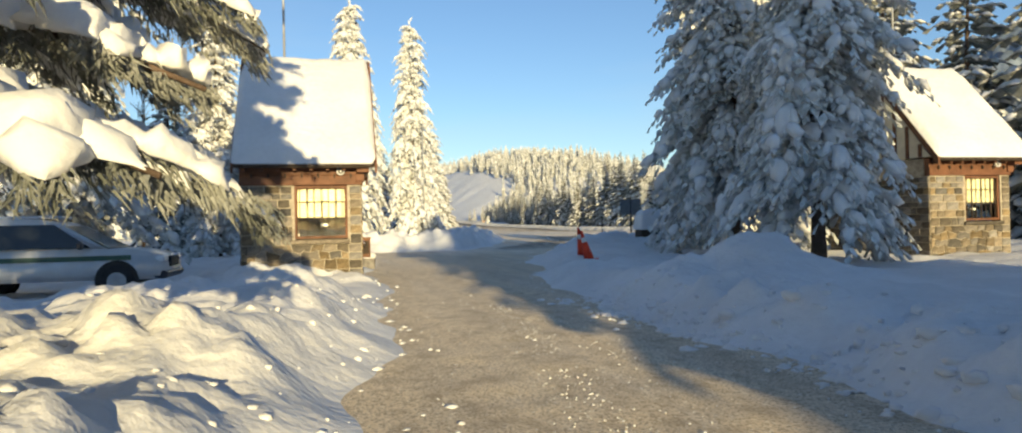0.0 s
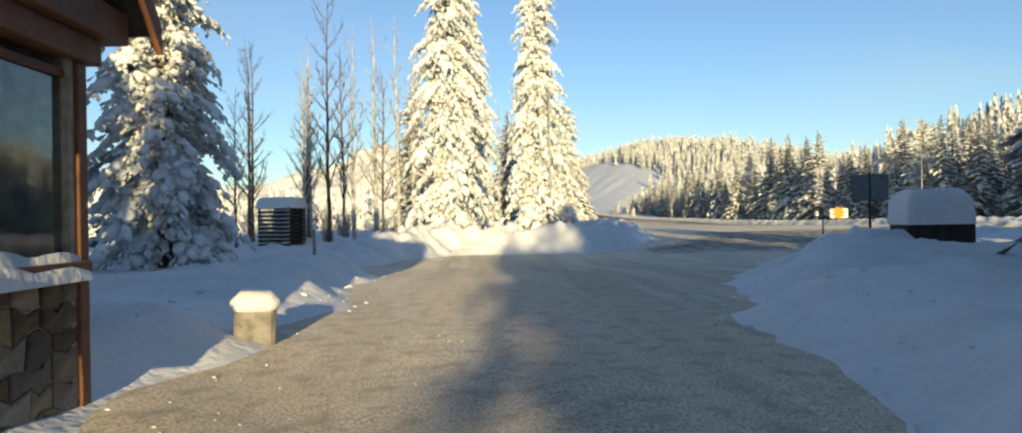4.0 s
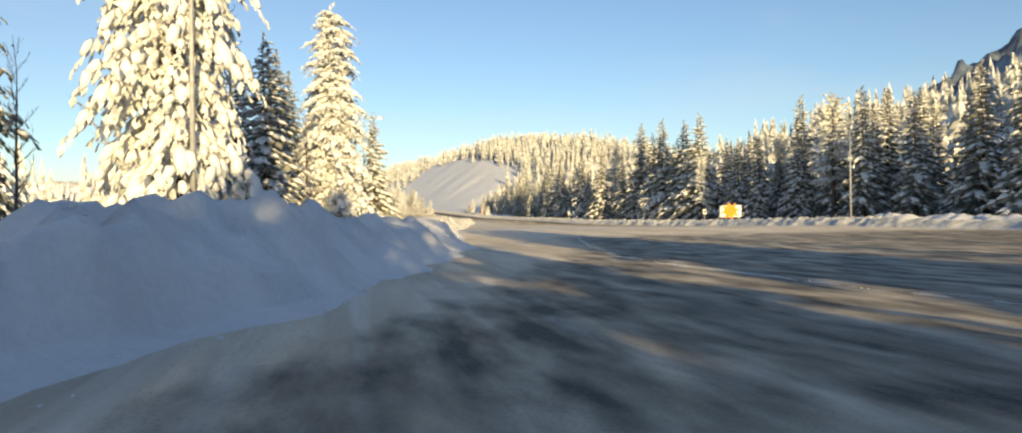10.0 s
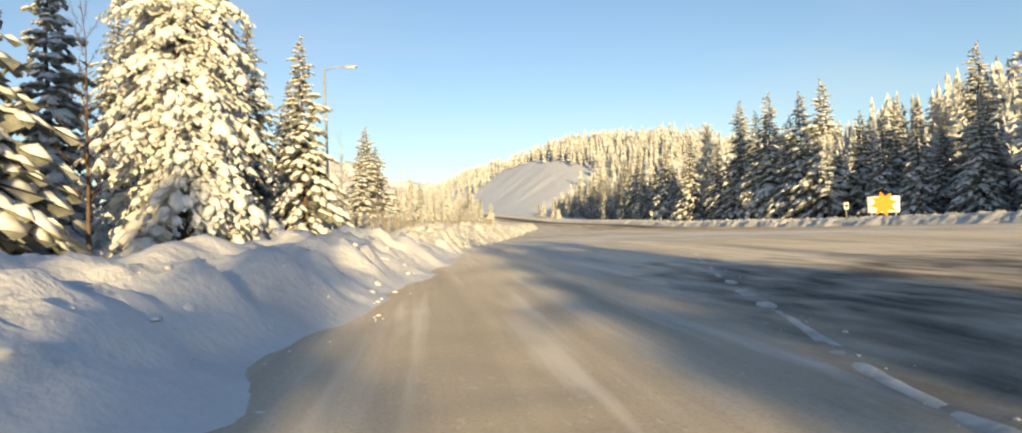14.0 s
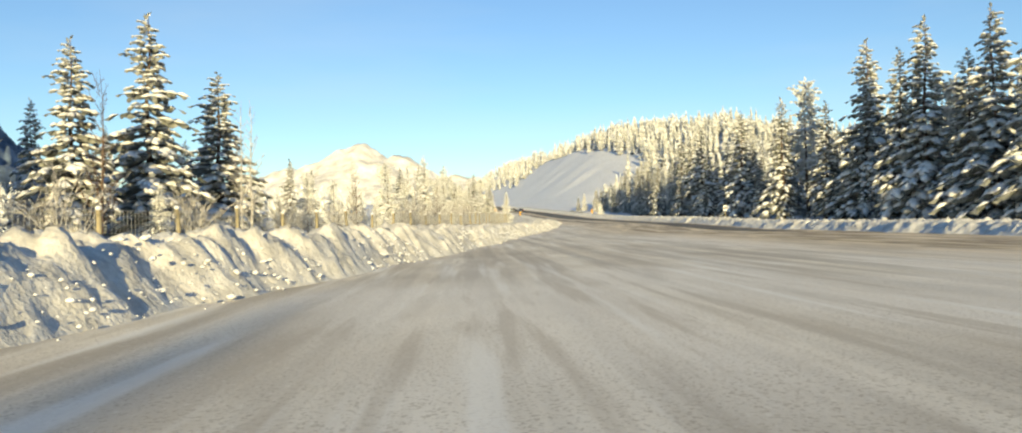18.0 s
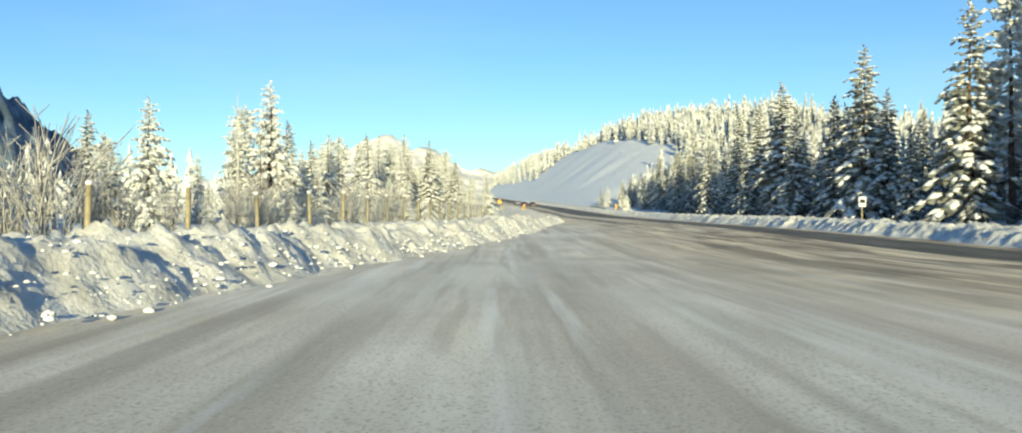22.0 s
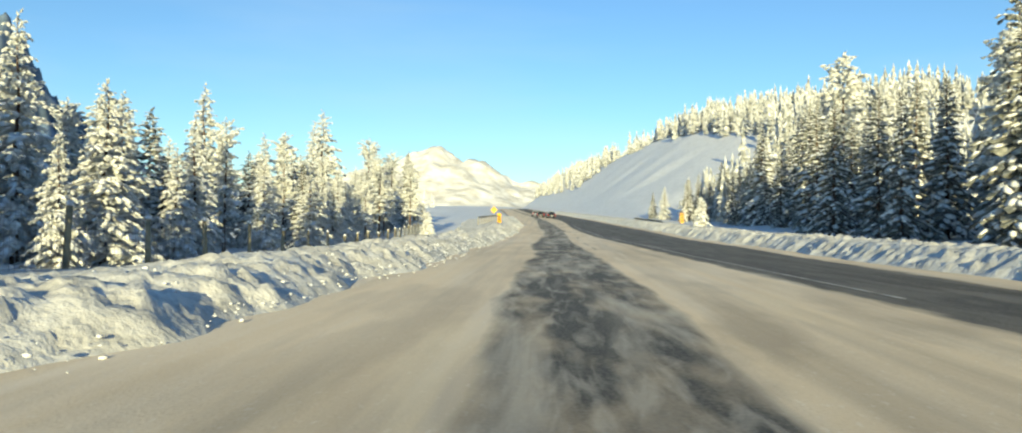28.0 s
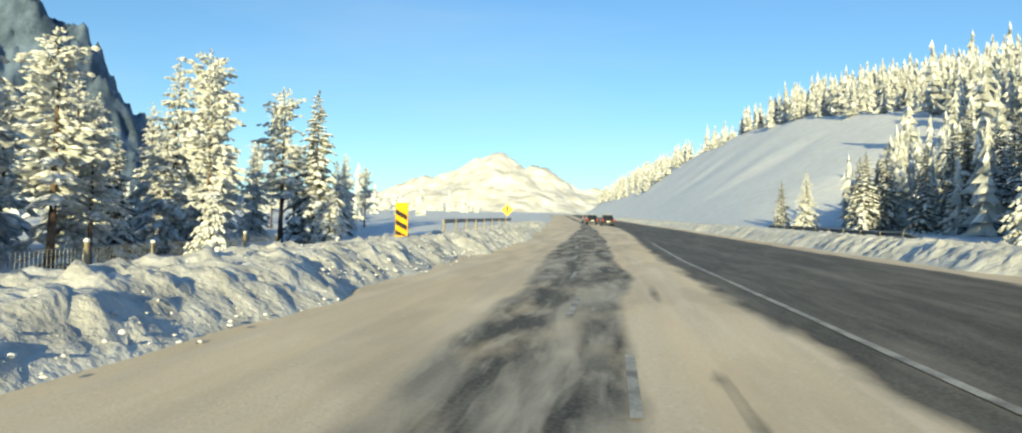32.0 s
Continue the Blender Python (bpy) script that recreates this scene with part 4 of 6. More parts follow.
for i in range(84):
    y = 150 + i * 3.0 + rw.uniform(-1.5, 1.5)
    back = (4, 9, 15)[i % 3] + rw.uniform(0, 4) + (6 if y < 235 else 0)
    key = ("mid_c", "mid_d", "mid_c", "mid_a" if y < 280 else "mid_d")[rw.randrange(4)]
    h = rw.uniform(5, 9) if y < 245 else rw.uniform(7, 11)
    plant(key, fence_x(y) - back, y, h, group="wood behind the fence", wide=rw.uniform(.9, 1.2))
for key, x, y, h, wd in (("mid_a", 18.9, 263.3, 11, 1.1), ("mid_a", 22.9, 266.7, 10, 1.1), ("mid_a", 22.2, 271.7, 13, 1.1), ("mid_a", 16, 264.5, 11, 1.1), ("mid_c", 27.3, 276, 13.5, 1.25), ("mid_c", 24.7, 307, 14, 1.1), ("mid_c", 27.5, 329.5, 15, 1.25),
                         ("mid_d", 25.9, 357.4, 14.5, 1.2), ("mid_a", 30, 367.3, 13, 1), ("mid_d", 27.5, 366, 13, 1.2), ("mid_d", 33, 335, 10, 1.3), ("mid_d", 35.5, 342, 10, 1.2), ("mid_c", 29, 349, 12, 1.2), ("mid_c", 23, 340, 15, 1.2),
                         ("mid_c", 24, 222, 9, 1.2), ("mid_d", 20.5, 226, 10, 1.2), ("mid_c", 26.5, 230, 8, 1.2), ("mid_a", 22, 233, 9.5, 1.2), ("mid_c", 28.5, 238, 8.5, 1.2), ("mid_d", 25, 241, 9, 1.2), ("mid_c", 31, 244, 7.5, 1.2), ("small", 38.7, 337, 3.4, 1), ("small", 33.5, 362, 4.5, 1), ("small", 41.5, 346, 1.2, 1), ("mid_c", 27, 212, 9.5, 1.1), ("mid_c", 40.2, 262, 6.5, 1.2), ("mid_c", 34, 266, 9, 1), ("mid_c", 36, 252, 7, 1.1)):
    plant(key, x, y, h, group="wood behind the fence", wide=wd)


for i in range(56):
    y = 246 + i * 2.1 + rw.uniform(-1, 1)
    back = (2.5, 6, 10, 14)[rw.randrange(4)] + rw.uniform(0, 2)
    plant(("mid_c", "mid_c", "mid_a", "mid_d")[i % 4], fence_x(y) - back, y, rw.uniform(3.8, 6.5) + .3 * back, group="wood behind the fence", wide=rw.uniform(1, 1.35))


# ---------------- bare trees and shrubs ----------------
def bare_mesh(seed, high, limbs, spread_, r0, sides=4, twigs=4):
    r = random.Random(seed)
    V, F = [], []

    def tube(p, q, a, b):
        d = (q - p)
        if d.length < 1e-4:
            return
        d.normalize()
        u = d.orthogonal().normalized()
        w = d.cross(u)
        k = len(V)
        for c_, rr in ((p, a), (q, b)):
            for i in range(sides):
                t = i * math.tau / sides
                V.append(c_ + (u * math.cos(t) + w * math.sin(t)) * rr)
        for i in range(sides):
            F.append((k + i, k + (i + 1) % sides, k + sides + (i + 1) % sides, k + sides + i))

    for i in range(limbs):
        f = .18 + .8 * (i + r.random()) / limbs
        az = i * 2.4 + r.uniform(-.5, .5)
        L = high * spread_ * (1.05 - f * .8) * r.uniform(.6, 1.2)
        d = Vector((math.cos(az) * .7, math.sin(az) * .7, .75 + r.uniform(-.2, .3))).normalized()
        p = Vector((0, 0, high * f * .96))
        rr = r0 * (1 - f) * .45 + .012
        last, step = p, L / 3
        for s in range(3):
            d = (d + Vector((r.uniform(-.2, .2), r.uniform(-.2, .2), .12))).normalized()
            nxt = last + d * step
            tube(last, nxt, rr * (1 - s * .28), rr * (1 - (s + 1) * .28))
            for t in range(twigs):
                td = (d + Vector((r.uniform(-.9, .9), r.uniform(-.9, .9), r.uniform(-.2, .6)))).normalized()
                b = last.lerp(nxt, r.random())
                e = b + td * L * r.uniform(.12, .32)
                tube(b, e, rr * .45 + .004, .004)
                for _ in range(2):
                    td2 = (td + Vector((r.uniform(-.8, .8), r.uniform(-.8, .8), r.uniform(-.1, .5)))).normalized()
                    b2 = b.lerp(e, r.uniform(.3, 1))
                    tube(b2, b2 + td2 * L * r.uniform(.06, .15), .006, .003)
            last = nxt
    return V, F


BARE = {}


def bare_kind(key, name, seed, high, limbs, spread_, r0, label, mat, trunk=True, twigs=4):
    e = new(name)
    if trunk:
        part("trunk", trunk_bm(high, r0, seed), mat, e, smooth_faces=True)
    V, F = bare_mesh(seed, high, limbs, spread_, r0, 3, twigs)
    tagged(mesh_object("branchwork", V, F, mat, e), kind="stuff")
    tagged(e, label, "tree" if trunk else "shrub")
    BARE[key] = [e, high, False]


bare_kind("poplar_a", "bare_tree", 21, 15, 26, .2, .15, "tall leafless poplar dusted with snow", M_TWIG)
bare_kind("poplar_b", "bare_tree", 22, 14, 22, .26, .13, "leafless tree with forked frosted branches", M_BARK)
bare_kind("snag", "dead_tree", 23, 10, 14, .14, .16, "dead standing tree with short broken branches", M_TWIG, twigs=1)


def shrub_kind(key, seed, high):
    r = random.Random(seed)
    V, F = [], []
    for i in range(26):
        az, lean = r.uniform(0, 6.28), r.uniform(.1, .75)
        p = Vector((r.uniform(-.3, .3), r.uniform(-.3, .3), -.2))
        L = high * r.uniform(.6, 1.1)
        rr = .028
        for s in range(5):
            d = Vector((math.cos(az) * lean * (s * .35 + .2), math.sin(az) * lean * (s * .35 + .2), 1 - s * .13 * lean)).normalized()
            q = p + d * L / 5
            for a, b, ra, rb in ((p, q, rr, rr * .8), *[(p.lerp(q, r.random()), q + Vector((r.uniform(-1, 1), r.uniform(-1, 1), r.uniform(-.2, .8))) * high * .1, .015, .007) for _ in range(2)]):
                dd = (b - a).normalized()
                u = dd.orthogonal().normalized()
                w = dd.cross(u)
                k = len(V)
                for c_, rad in ((a, ra), (b, rb)):
                    for j in range(3):
                        V.append(c_ + (u * math.cos(j * 2.094) + w * math.sin(j * 2.094)) * rad)
                for j in range(3):
                    F.append((k + j, k + (j + 1) % 3, k + 3 + (j + 1) % 3, k + 3 + j))
            p, rr = q, rr * .8
    e = new("shrub")
    tagged(mesh_object("brushwood", V, F, M_TWIG, e), kind="stuff")
    tagged(e, "leafless shrub with frost-covered stems", "shrub")
    BARE[key] = [e, high, False]


shrub_kind("shrub_a", 31, 3)
shrub_kind("shrub_b", 32, 3)


def plant_bare(key, x, y, high, group="", wide=1.0):
    src = BARE[key]
    m = pose(x, y, ground_z(x, y) - .05, 0, 0, (x * 61 + y * 29) % 360)
    if not src[2]:
        src[2] = True
        o = src[0]
        o.matrix_basis = m
    else:
        o = copy_thing(src[0], m)
    k = high / src[1]
    o.scale = (k * wide, k * wide, k)
    return tagged(o, "", "", group)


for key, x, y, h in (("poplar_b", -6.6, 29, 8), ("poplar_a", -7.6, 33, 8.5), ("poplar_b", -10.5, 62, 13), ("poplar_b", -12, 66, 14), ("poplar_a", -8.8, 70, 15), ("poplar_b", -6, 68, 14), ("poplar_b", -3.6, 71, 13), ("poplar_a", -10, 74, 14), ("poplar_b", -9.5, 56, 9), ("poplar_a", -6.8, 60, 11), ("poplar_b", -5.0, 58.5, 15), ("poplar_a", -4.4, 63, 14), ("poplar_a", -3.2, 64.5, 15), ("poplar_a", -1.6, 64, 15), ("poplar_b", -8, 66, 12),
                     ("poplar_a", -1.2, 70, 15), ("poplar_b", 1, 88, 9), ("poplar_a", 5.6, 86, 13), ("poplar_a", 9.5, 90, 12), ("poplar_b", 12.5, 101, 8), ("poplar_a", 10.5, 112, 9), ("poplar_b", 11.8, 108, 8), ("poplar_b", 18, 150, 8), ("poplar_a", 21, 158, 8),
                     ("snag", 26, 209, 8.5), ("poplar_b", 24, 176, 6), ("poplar_a", 20, 163, 9), ("poplar_a", 15, 146, 11), ("poplar_b", 29, 204, 6), ("poplar_a", 22, 187, 8)):
    plant_bare(key, x, y, h, "bare trees")
for i in range(84):
    y = 104 + i * 1.5 + rw.uniform(-2, 2)
    x = fence_x(y) - rw.uniform(1.2, 11)
    if y < 146 or i % 3 == 0:
        plant("mid_c", x - 1, y, rw.uniform(1.8, 4.2), group="young spruces by the fence", wide=rw.uniform(1.1, 1.6))
    else:
        plant_bare(("shrub_a", "shrub_b")[i % 2], x, y, rw.uniform(1.8, 4.4), "shrubs by the fence", rw.uniform(.8, 1.3))
for i in range(16):
    plant_bare(("shrub_a", "shrub_b")[i % 2], rw.uniform(-16, 0), rw.uniform(56, 82), rw.uniform(1.5, 3), "shrubs by the fence")


def far_forest(name, spots, seed, label, needle):
    r = random.Random(seed)
    V, F, Sl = [], [], []
    for x, y, z, h in spots:
        rad = h * r.uniform(.13, .2)
        n = 11
        a0 = r.uniform(0, 6)
        V.extend([(x, y, z - 1), (x + .15, y, z - 1), (x, y, z + h * .3)])
        F.append((len(V) - 3, len(V) - 2, len(V) - 1))
        Sl.append(1)
        for k in range(n):
            f0 = .06 + .92 * (k + r.uniform(-.2, .2)) / n
            top = z + h * min(1, f0 + .9 / n * 1.7)
            rr = rad * (1 - f0 * .93)
            ox, oy = r.uniform(-.15, .15) * rr, r.uniform(-.15, .15) * rr
            for lay, (dz, sc) in enumerate(((0, .78), (-.015 * h, 1.06))):
                b = len(V)
                V.append((x, y, top + dz))
                for q in range(7):
                    t = a0 + k * 1.3 + q * math.tau / 7
                    w = rr * sc * (1.2 if q % 2 else .55) * r.uniform(.7, 1.25)
                    V.append((x + ox + w * math.cos(t), y + oy + w * math.sin(t), z + h * f0 + dz - (r.uniform(0, .06) * h if q % 2 else 0)))
                for q in range(7):
                    F.append((b, b + 1 + q, b + 1 + (q + 1) % 7))
                    Sl.append(lay)
    o = mesh_object(name, V, F, [M_SNOWT, needle], flat=True, slots=Sl)
    return tagged(o, label, "forest", kind="stuff")


rf = random.Random(11)
spots = []
while len(spots) < 3000:
    y = rf.uniform(60, 1150)
    toe = float(np.interp(y, [0, 150, 350, 450, 600, 800, 1100], [74, 76, 76, 72, 66, 52, 20]))
    d = rf.uniform(16, 220)
    x = toe + d
    if y < 410 and x < wood_edge(y) + 10:
        continue
    if 405 + 1.2 * d + rf.uniform(-6, 6) < y < 740 and d < 47 + rf.uniform(-4, 6):
        continue
    spots.append((x, y, float(base_z(y) + hill(x, y)), rf.uniform(9, 16) * (.6 if 340 < y < 430 and d < 40 else 1)))
for i in range(520):
    y = rf.uniform(430, 640)
    toe = float(np.interp(y, [0, 150, 350, 450, 600, 800, 1100], [74, 76, 76, 72, 66, 52, 20]))
    x = toe + rf.uniform(46, 130)
    spots.append((x, y, float(base_z(y) + hill(x, y)), rf.uniform(8, 13)))
for i in range(150):
    d = rf.uniform(4, 50)
    y = rf.uniform(352, 398 + 1.15 * d)
    x = 78 + d
    spots.append((x, y, float(base_z(y) + hill(x, y)), rf.uniform(6, 11)))
# unseen trees south of the highway wood, added to shade its edge
for i in range(40):
    spots.append((79 + (i * 5.3) % 10, -60 + i * 3.0, .2, 17 + (i * 1.7) % 6))
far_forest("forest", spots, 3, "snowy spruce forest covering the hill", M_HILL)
spots = []
while len(spots) < 700:
    y = rf.uniform(330, 1500)
    x = float(np.interp(y, [330, 420, 600, 900, 1500], [16, 16, 0, -60, -200])) - rf.uniform(0, 420)
    spots.append((x, y, float(base_z(y)), rf.uniform(7, 12)))
while len(spots) < 1000:
    y = rf.uniform(120, 330)
    x = fence_x(y) - rf.uniform(30, 220)
    spots.append((x, y, float(base_z(y)), rf.uniform(6, 10)))
for i in range(330):
    y = rf.uniform(95, 260)
    spots.append((fence_x(max(y, 112)) - 28 - rf.uniform(0, 110), y, float(base_z(y)), rf.uniform(5, 9)))
far_forest("forest", spots, 4, "frosted spruce forest in the valley", M_FROST)

# ---------------- entrance booth ----------------
def glass_material(name, tint=(0.9, 0.95, 0.95)):
    m = bpy.data.materials.new(name)
    m.use_nodes = True
    b = m.node_tree.nodes["Principled BSDF"]
    b.inputs["Base Color"].default_value = (*tint, 1)
    b.inputs["Roughness"].default_value = 0.03
    b.inputs["Transmission Weight"].default_value = 1.0
    b.inputs["IOR"].default_value = 1.45
    return m


def paint_material(name, col, rough=0.35, metal=0.0):
    return material(name, col, rough, metal, noise_scale=3, vary=0.12, bump=0.05, fine=60, spec=0.5)


M_GLASS = glass_material("window_glass")
M_CARGLASS = paint_material("tinted_glass", (0.02, 0.025, 0.03), 0.12)
M_CARWHITE = paint_material("white_paint", (0.62, 0.63, 0.64))
M_CARDARK = paint_material("dark_paint", (0.03, 0.032, 0.04))
M_CARSILVER = paint_material("silver_paint", (0.35, 0.36, 0.38), 0.4, 0.5)
M_TAIL = paint_material("red_lens", (0.6, 0.03, 0.02), 0.3)
M_HEAD = paint_material("clear_lens", (0.75, 0.76, 0.76), 0.2)
M_GREEN = paint_material("dark_green_stripe", (0.03, 0.09, 0.06), 0.4)
M_BLIND = material("cream_blind", (0.5, 0.45, 0.3), 0.8, noise_scale=2, vary=0.08, bump=0.1)
M_DARKIN = material("dark_interior", (0.05, 0.045, 0.04), 0.9, noise_scale=2, vary=0.2, bump=0.0)
M_DARKWOOD = material("dark_stained_wood", (0.055, 0.04, 0.03), 0.8, noise_scale=4, vary=0.35, bump=0.3, fine=35)
rs = random.Random(77)


def stone_piece(w, h, deep, seed):
    """One rough wall stone, its back at y=0, its face at y=-deep."""
    r = random.Random(seed)
    g = 0.009
    n, a_, b_ = 8, w / 2 - g, h / 2 - g
    cx_, cz_ = min(w, h) * r.uniform(.05, .16), min(w, h) * r.uniform(.05, .16)
    pts = [(a_, b_ - cz_), (a_ - cx_, b_), (-a_ + cx_, b_), (-a_, b_ - cz_), (-a_, -b_ + cz_), (-a_ + cx_, -b_), (a_ - cx_, -b_), (a_, -b_ + cz_)]
    pts = [(x * r.uniform(.95, 1), z * r.uniform(.94, 1)) for x, z in pts]
    bm = bmesh.new()
    back = [bm.verts.new((x, 0, z)) for x, z in pts]
    mid = [bm.verts.new((x, -deep * .75, z)) for x, z in pts]
    front = [bm.verts.new((x * .95, -deep * r.uniform(.9, 1.25), z * .93)) for x, z in pts]
    for a, b in ((back, mid), (mid, front)):
        for k in range(n):
            bm.faces.new((a[k], a[(k + 1) % n], b[(k + 1) % n], b[k]))
    bm.faces.new(front)
    bmesh.ops.recalc_face_normals(bm, faces=bm.faces)
    return bm


def lay_stones(parent, a, b, z0, z1, out, skip=()):
    """Stones over a wall from plan point a to b; out: the wall's outward normal; skip: (u0, u1, z0, z1) openings."""
    ux, uy = b[0] - a[0], b[1] - a[1]
    length = math.hypot(ux, uy)
    ux, uy = ux / length, uy / length
    turn = math.degrees(math.atan2(out[1], out[0])) + 90
    z = z0
    while z < z1 - .05:
        h = min(rs.uniform(.13, .25), z1 - z)
        if z1 - z - h < .1:
            h = z1 - z
        u = 0.0
        while u < length - .03:
            w = rs.uniform(.17, .46)
            if length - u - w < .15:
                w = length - u
            c_ = u + w / 2
            hit = [k for k in skip if k[0] < u + w - .04 and k[1] > u + .04 and k[2] < z + h - .03 and k[3] > z + .03]
            if hit:
                k = hit[0]
                if u < k[0] - .08:
                    w = k[0] - u
                    c_ = u + w / 2
                else:
                    u = k[1]
                    continue
            o = part("stone", stone_piece(w, h, rs.uniform(.015, .03), rs.randrange(9999)), M_STONE, parent)
            o.matrix_basis = pose(a[0] + ux * c_, a[1] + uy * c_, z + h / 2, 0, 0, turn)
            u += w
        z += h


def lay_rubble(parent, a, b, z0, z1, out):
    """Many-sided rubble stones over a wall from plan point a to b, their corners meeting at narrow joints."""
    length = math.hypot(b[0] - a[0], b[1] - a[1])
    ux, uy = (b[0] - a[0]) / length, (b[1] - a[1]) / length
    turn = math.degrees(math.atan2(out[1], out[0])) + 90
    rows, half = max(2, round((z1 - z0) / .2)), max(2, round(length / .145))
    hh, wh = (z1 - z0) / rows, length / half
    net = [[(k * wh + (rs.uniform(-.32, .32) * wh if 0 < k < half else 0), z0 + r * hh + (rs.uniform(-.3, .3) * hh if 0 < r < rows else 0)) for k in range(half + 1)] for r in range(rows + 1)]
    for r in range(rows):
        k = 0
        while k < half:
            step = min(1 if k == 0 and r % 2 else rs.choice((2, 2, 2, 3)), half - k)
            if half - k - step == 1 and rs.random() < .6:
                step += 1
            ring = [net[r][q] for q in range(k, k + step + 1)] + [net[r + 1][q] for q in range(k + step, k - 1, -1)]
            cu, cz = sum(p[0] for p in ring) / len(ring), sum(p[1] for p in ring) / len(ring)
            deep = rs.uniform(.015, .035)
            bm = bmesh.new()
            loops = []
            for shrink, y in ((.012, 0), (.012, -deep * .7), (.034, -deep)):
                loop = []
                for pu, pz in ring:
                    du, dz = pu - cu, pz - cz
                    q = 1 - shrink / max(math.hypot(du, dz), .05)
                    loop.append(bm.verts.new((du * q, y * (rs.uniform(.8, 1.2) if y else 1), dz * q)))
                loops.append(loop)
            n = len(ring)
            for p, q in zip(loops, loops[1:]):
                for i in range(n):
                    bm.faces.new((p[i], p[(i + 1) % n], q[(i + 1) % n], q[i]))
            bm.faces.new(loops[-1])
            bmesh.ops.recalc_face_normals(bm, faces=bm.faces)
            o = part("stone", bm, M_STONE, parent)
            o.matrix_basis = pose(a[0] + ux * cu, a[1] + uy * cu, cz, 0, 0, turn)
            k += step


def snow_slab(parent, x0, x1, ys_, zs_, thick, seed, name="roof_snow"):
    """Snow over a roof whose section runs through the points (ys_, zs_)."""
    n, m_ = 34, 40
    u = np.linspace(0, 1, n)
    v = np.linspace(0, 1, m_)
    U, Vv = np.meshgrid(u, v, indexing="ij")
    Y = ys_[0] + (ys_[-1] - ys_[0]) * Vv
    X = x0 + (x1 - x0) * U
    e = np.minimum.reduce([U * (x1 - x0), (1 - U) * (x1 - x0), Vv * (ys_[-1] - ys_[0]), (1 - Vv) * (ys_[-1] - ys_[0])])
    t = thick * np.sqrt(np.clip(1 - (1 - np.clip(e / .22, 0, 1)) ** 2, 0, 1)) * (1 + .12 * fbm(X, Y, .8, 3, seed)) + .02 * fbm(X, Y, 3, 2, seed + 2)
    Z = np.interp(Y, ys_, zs_) + np.where(e < 1e-6, -.01, t)
    k = smooth(0.6, 0, np.abs(Y - ys_[len(ys_) // 2]))
    Z -= .14 * k
    return sheet(name, X, Y, Z, M_SNOW, parent)


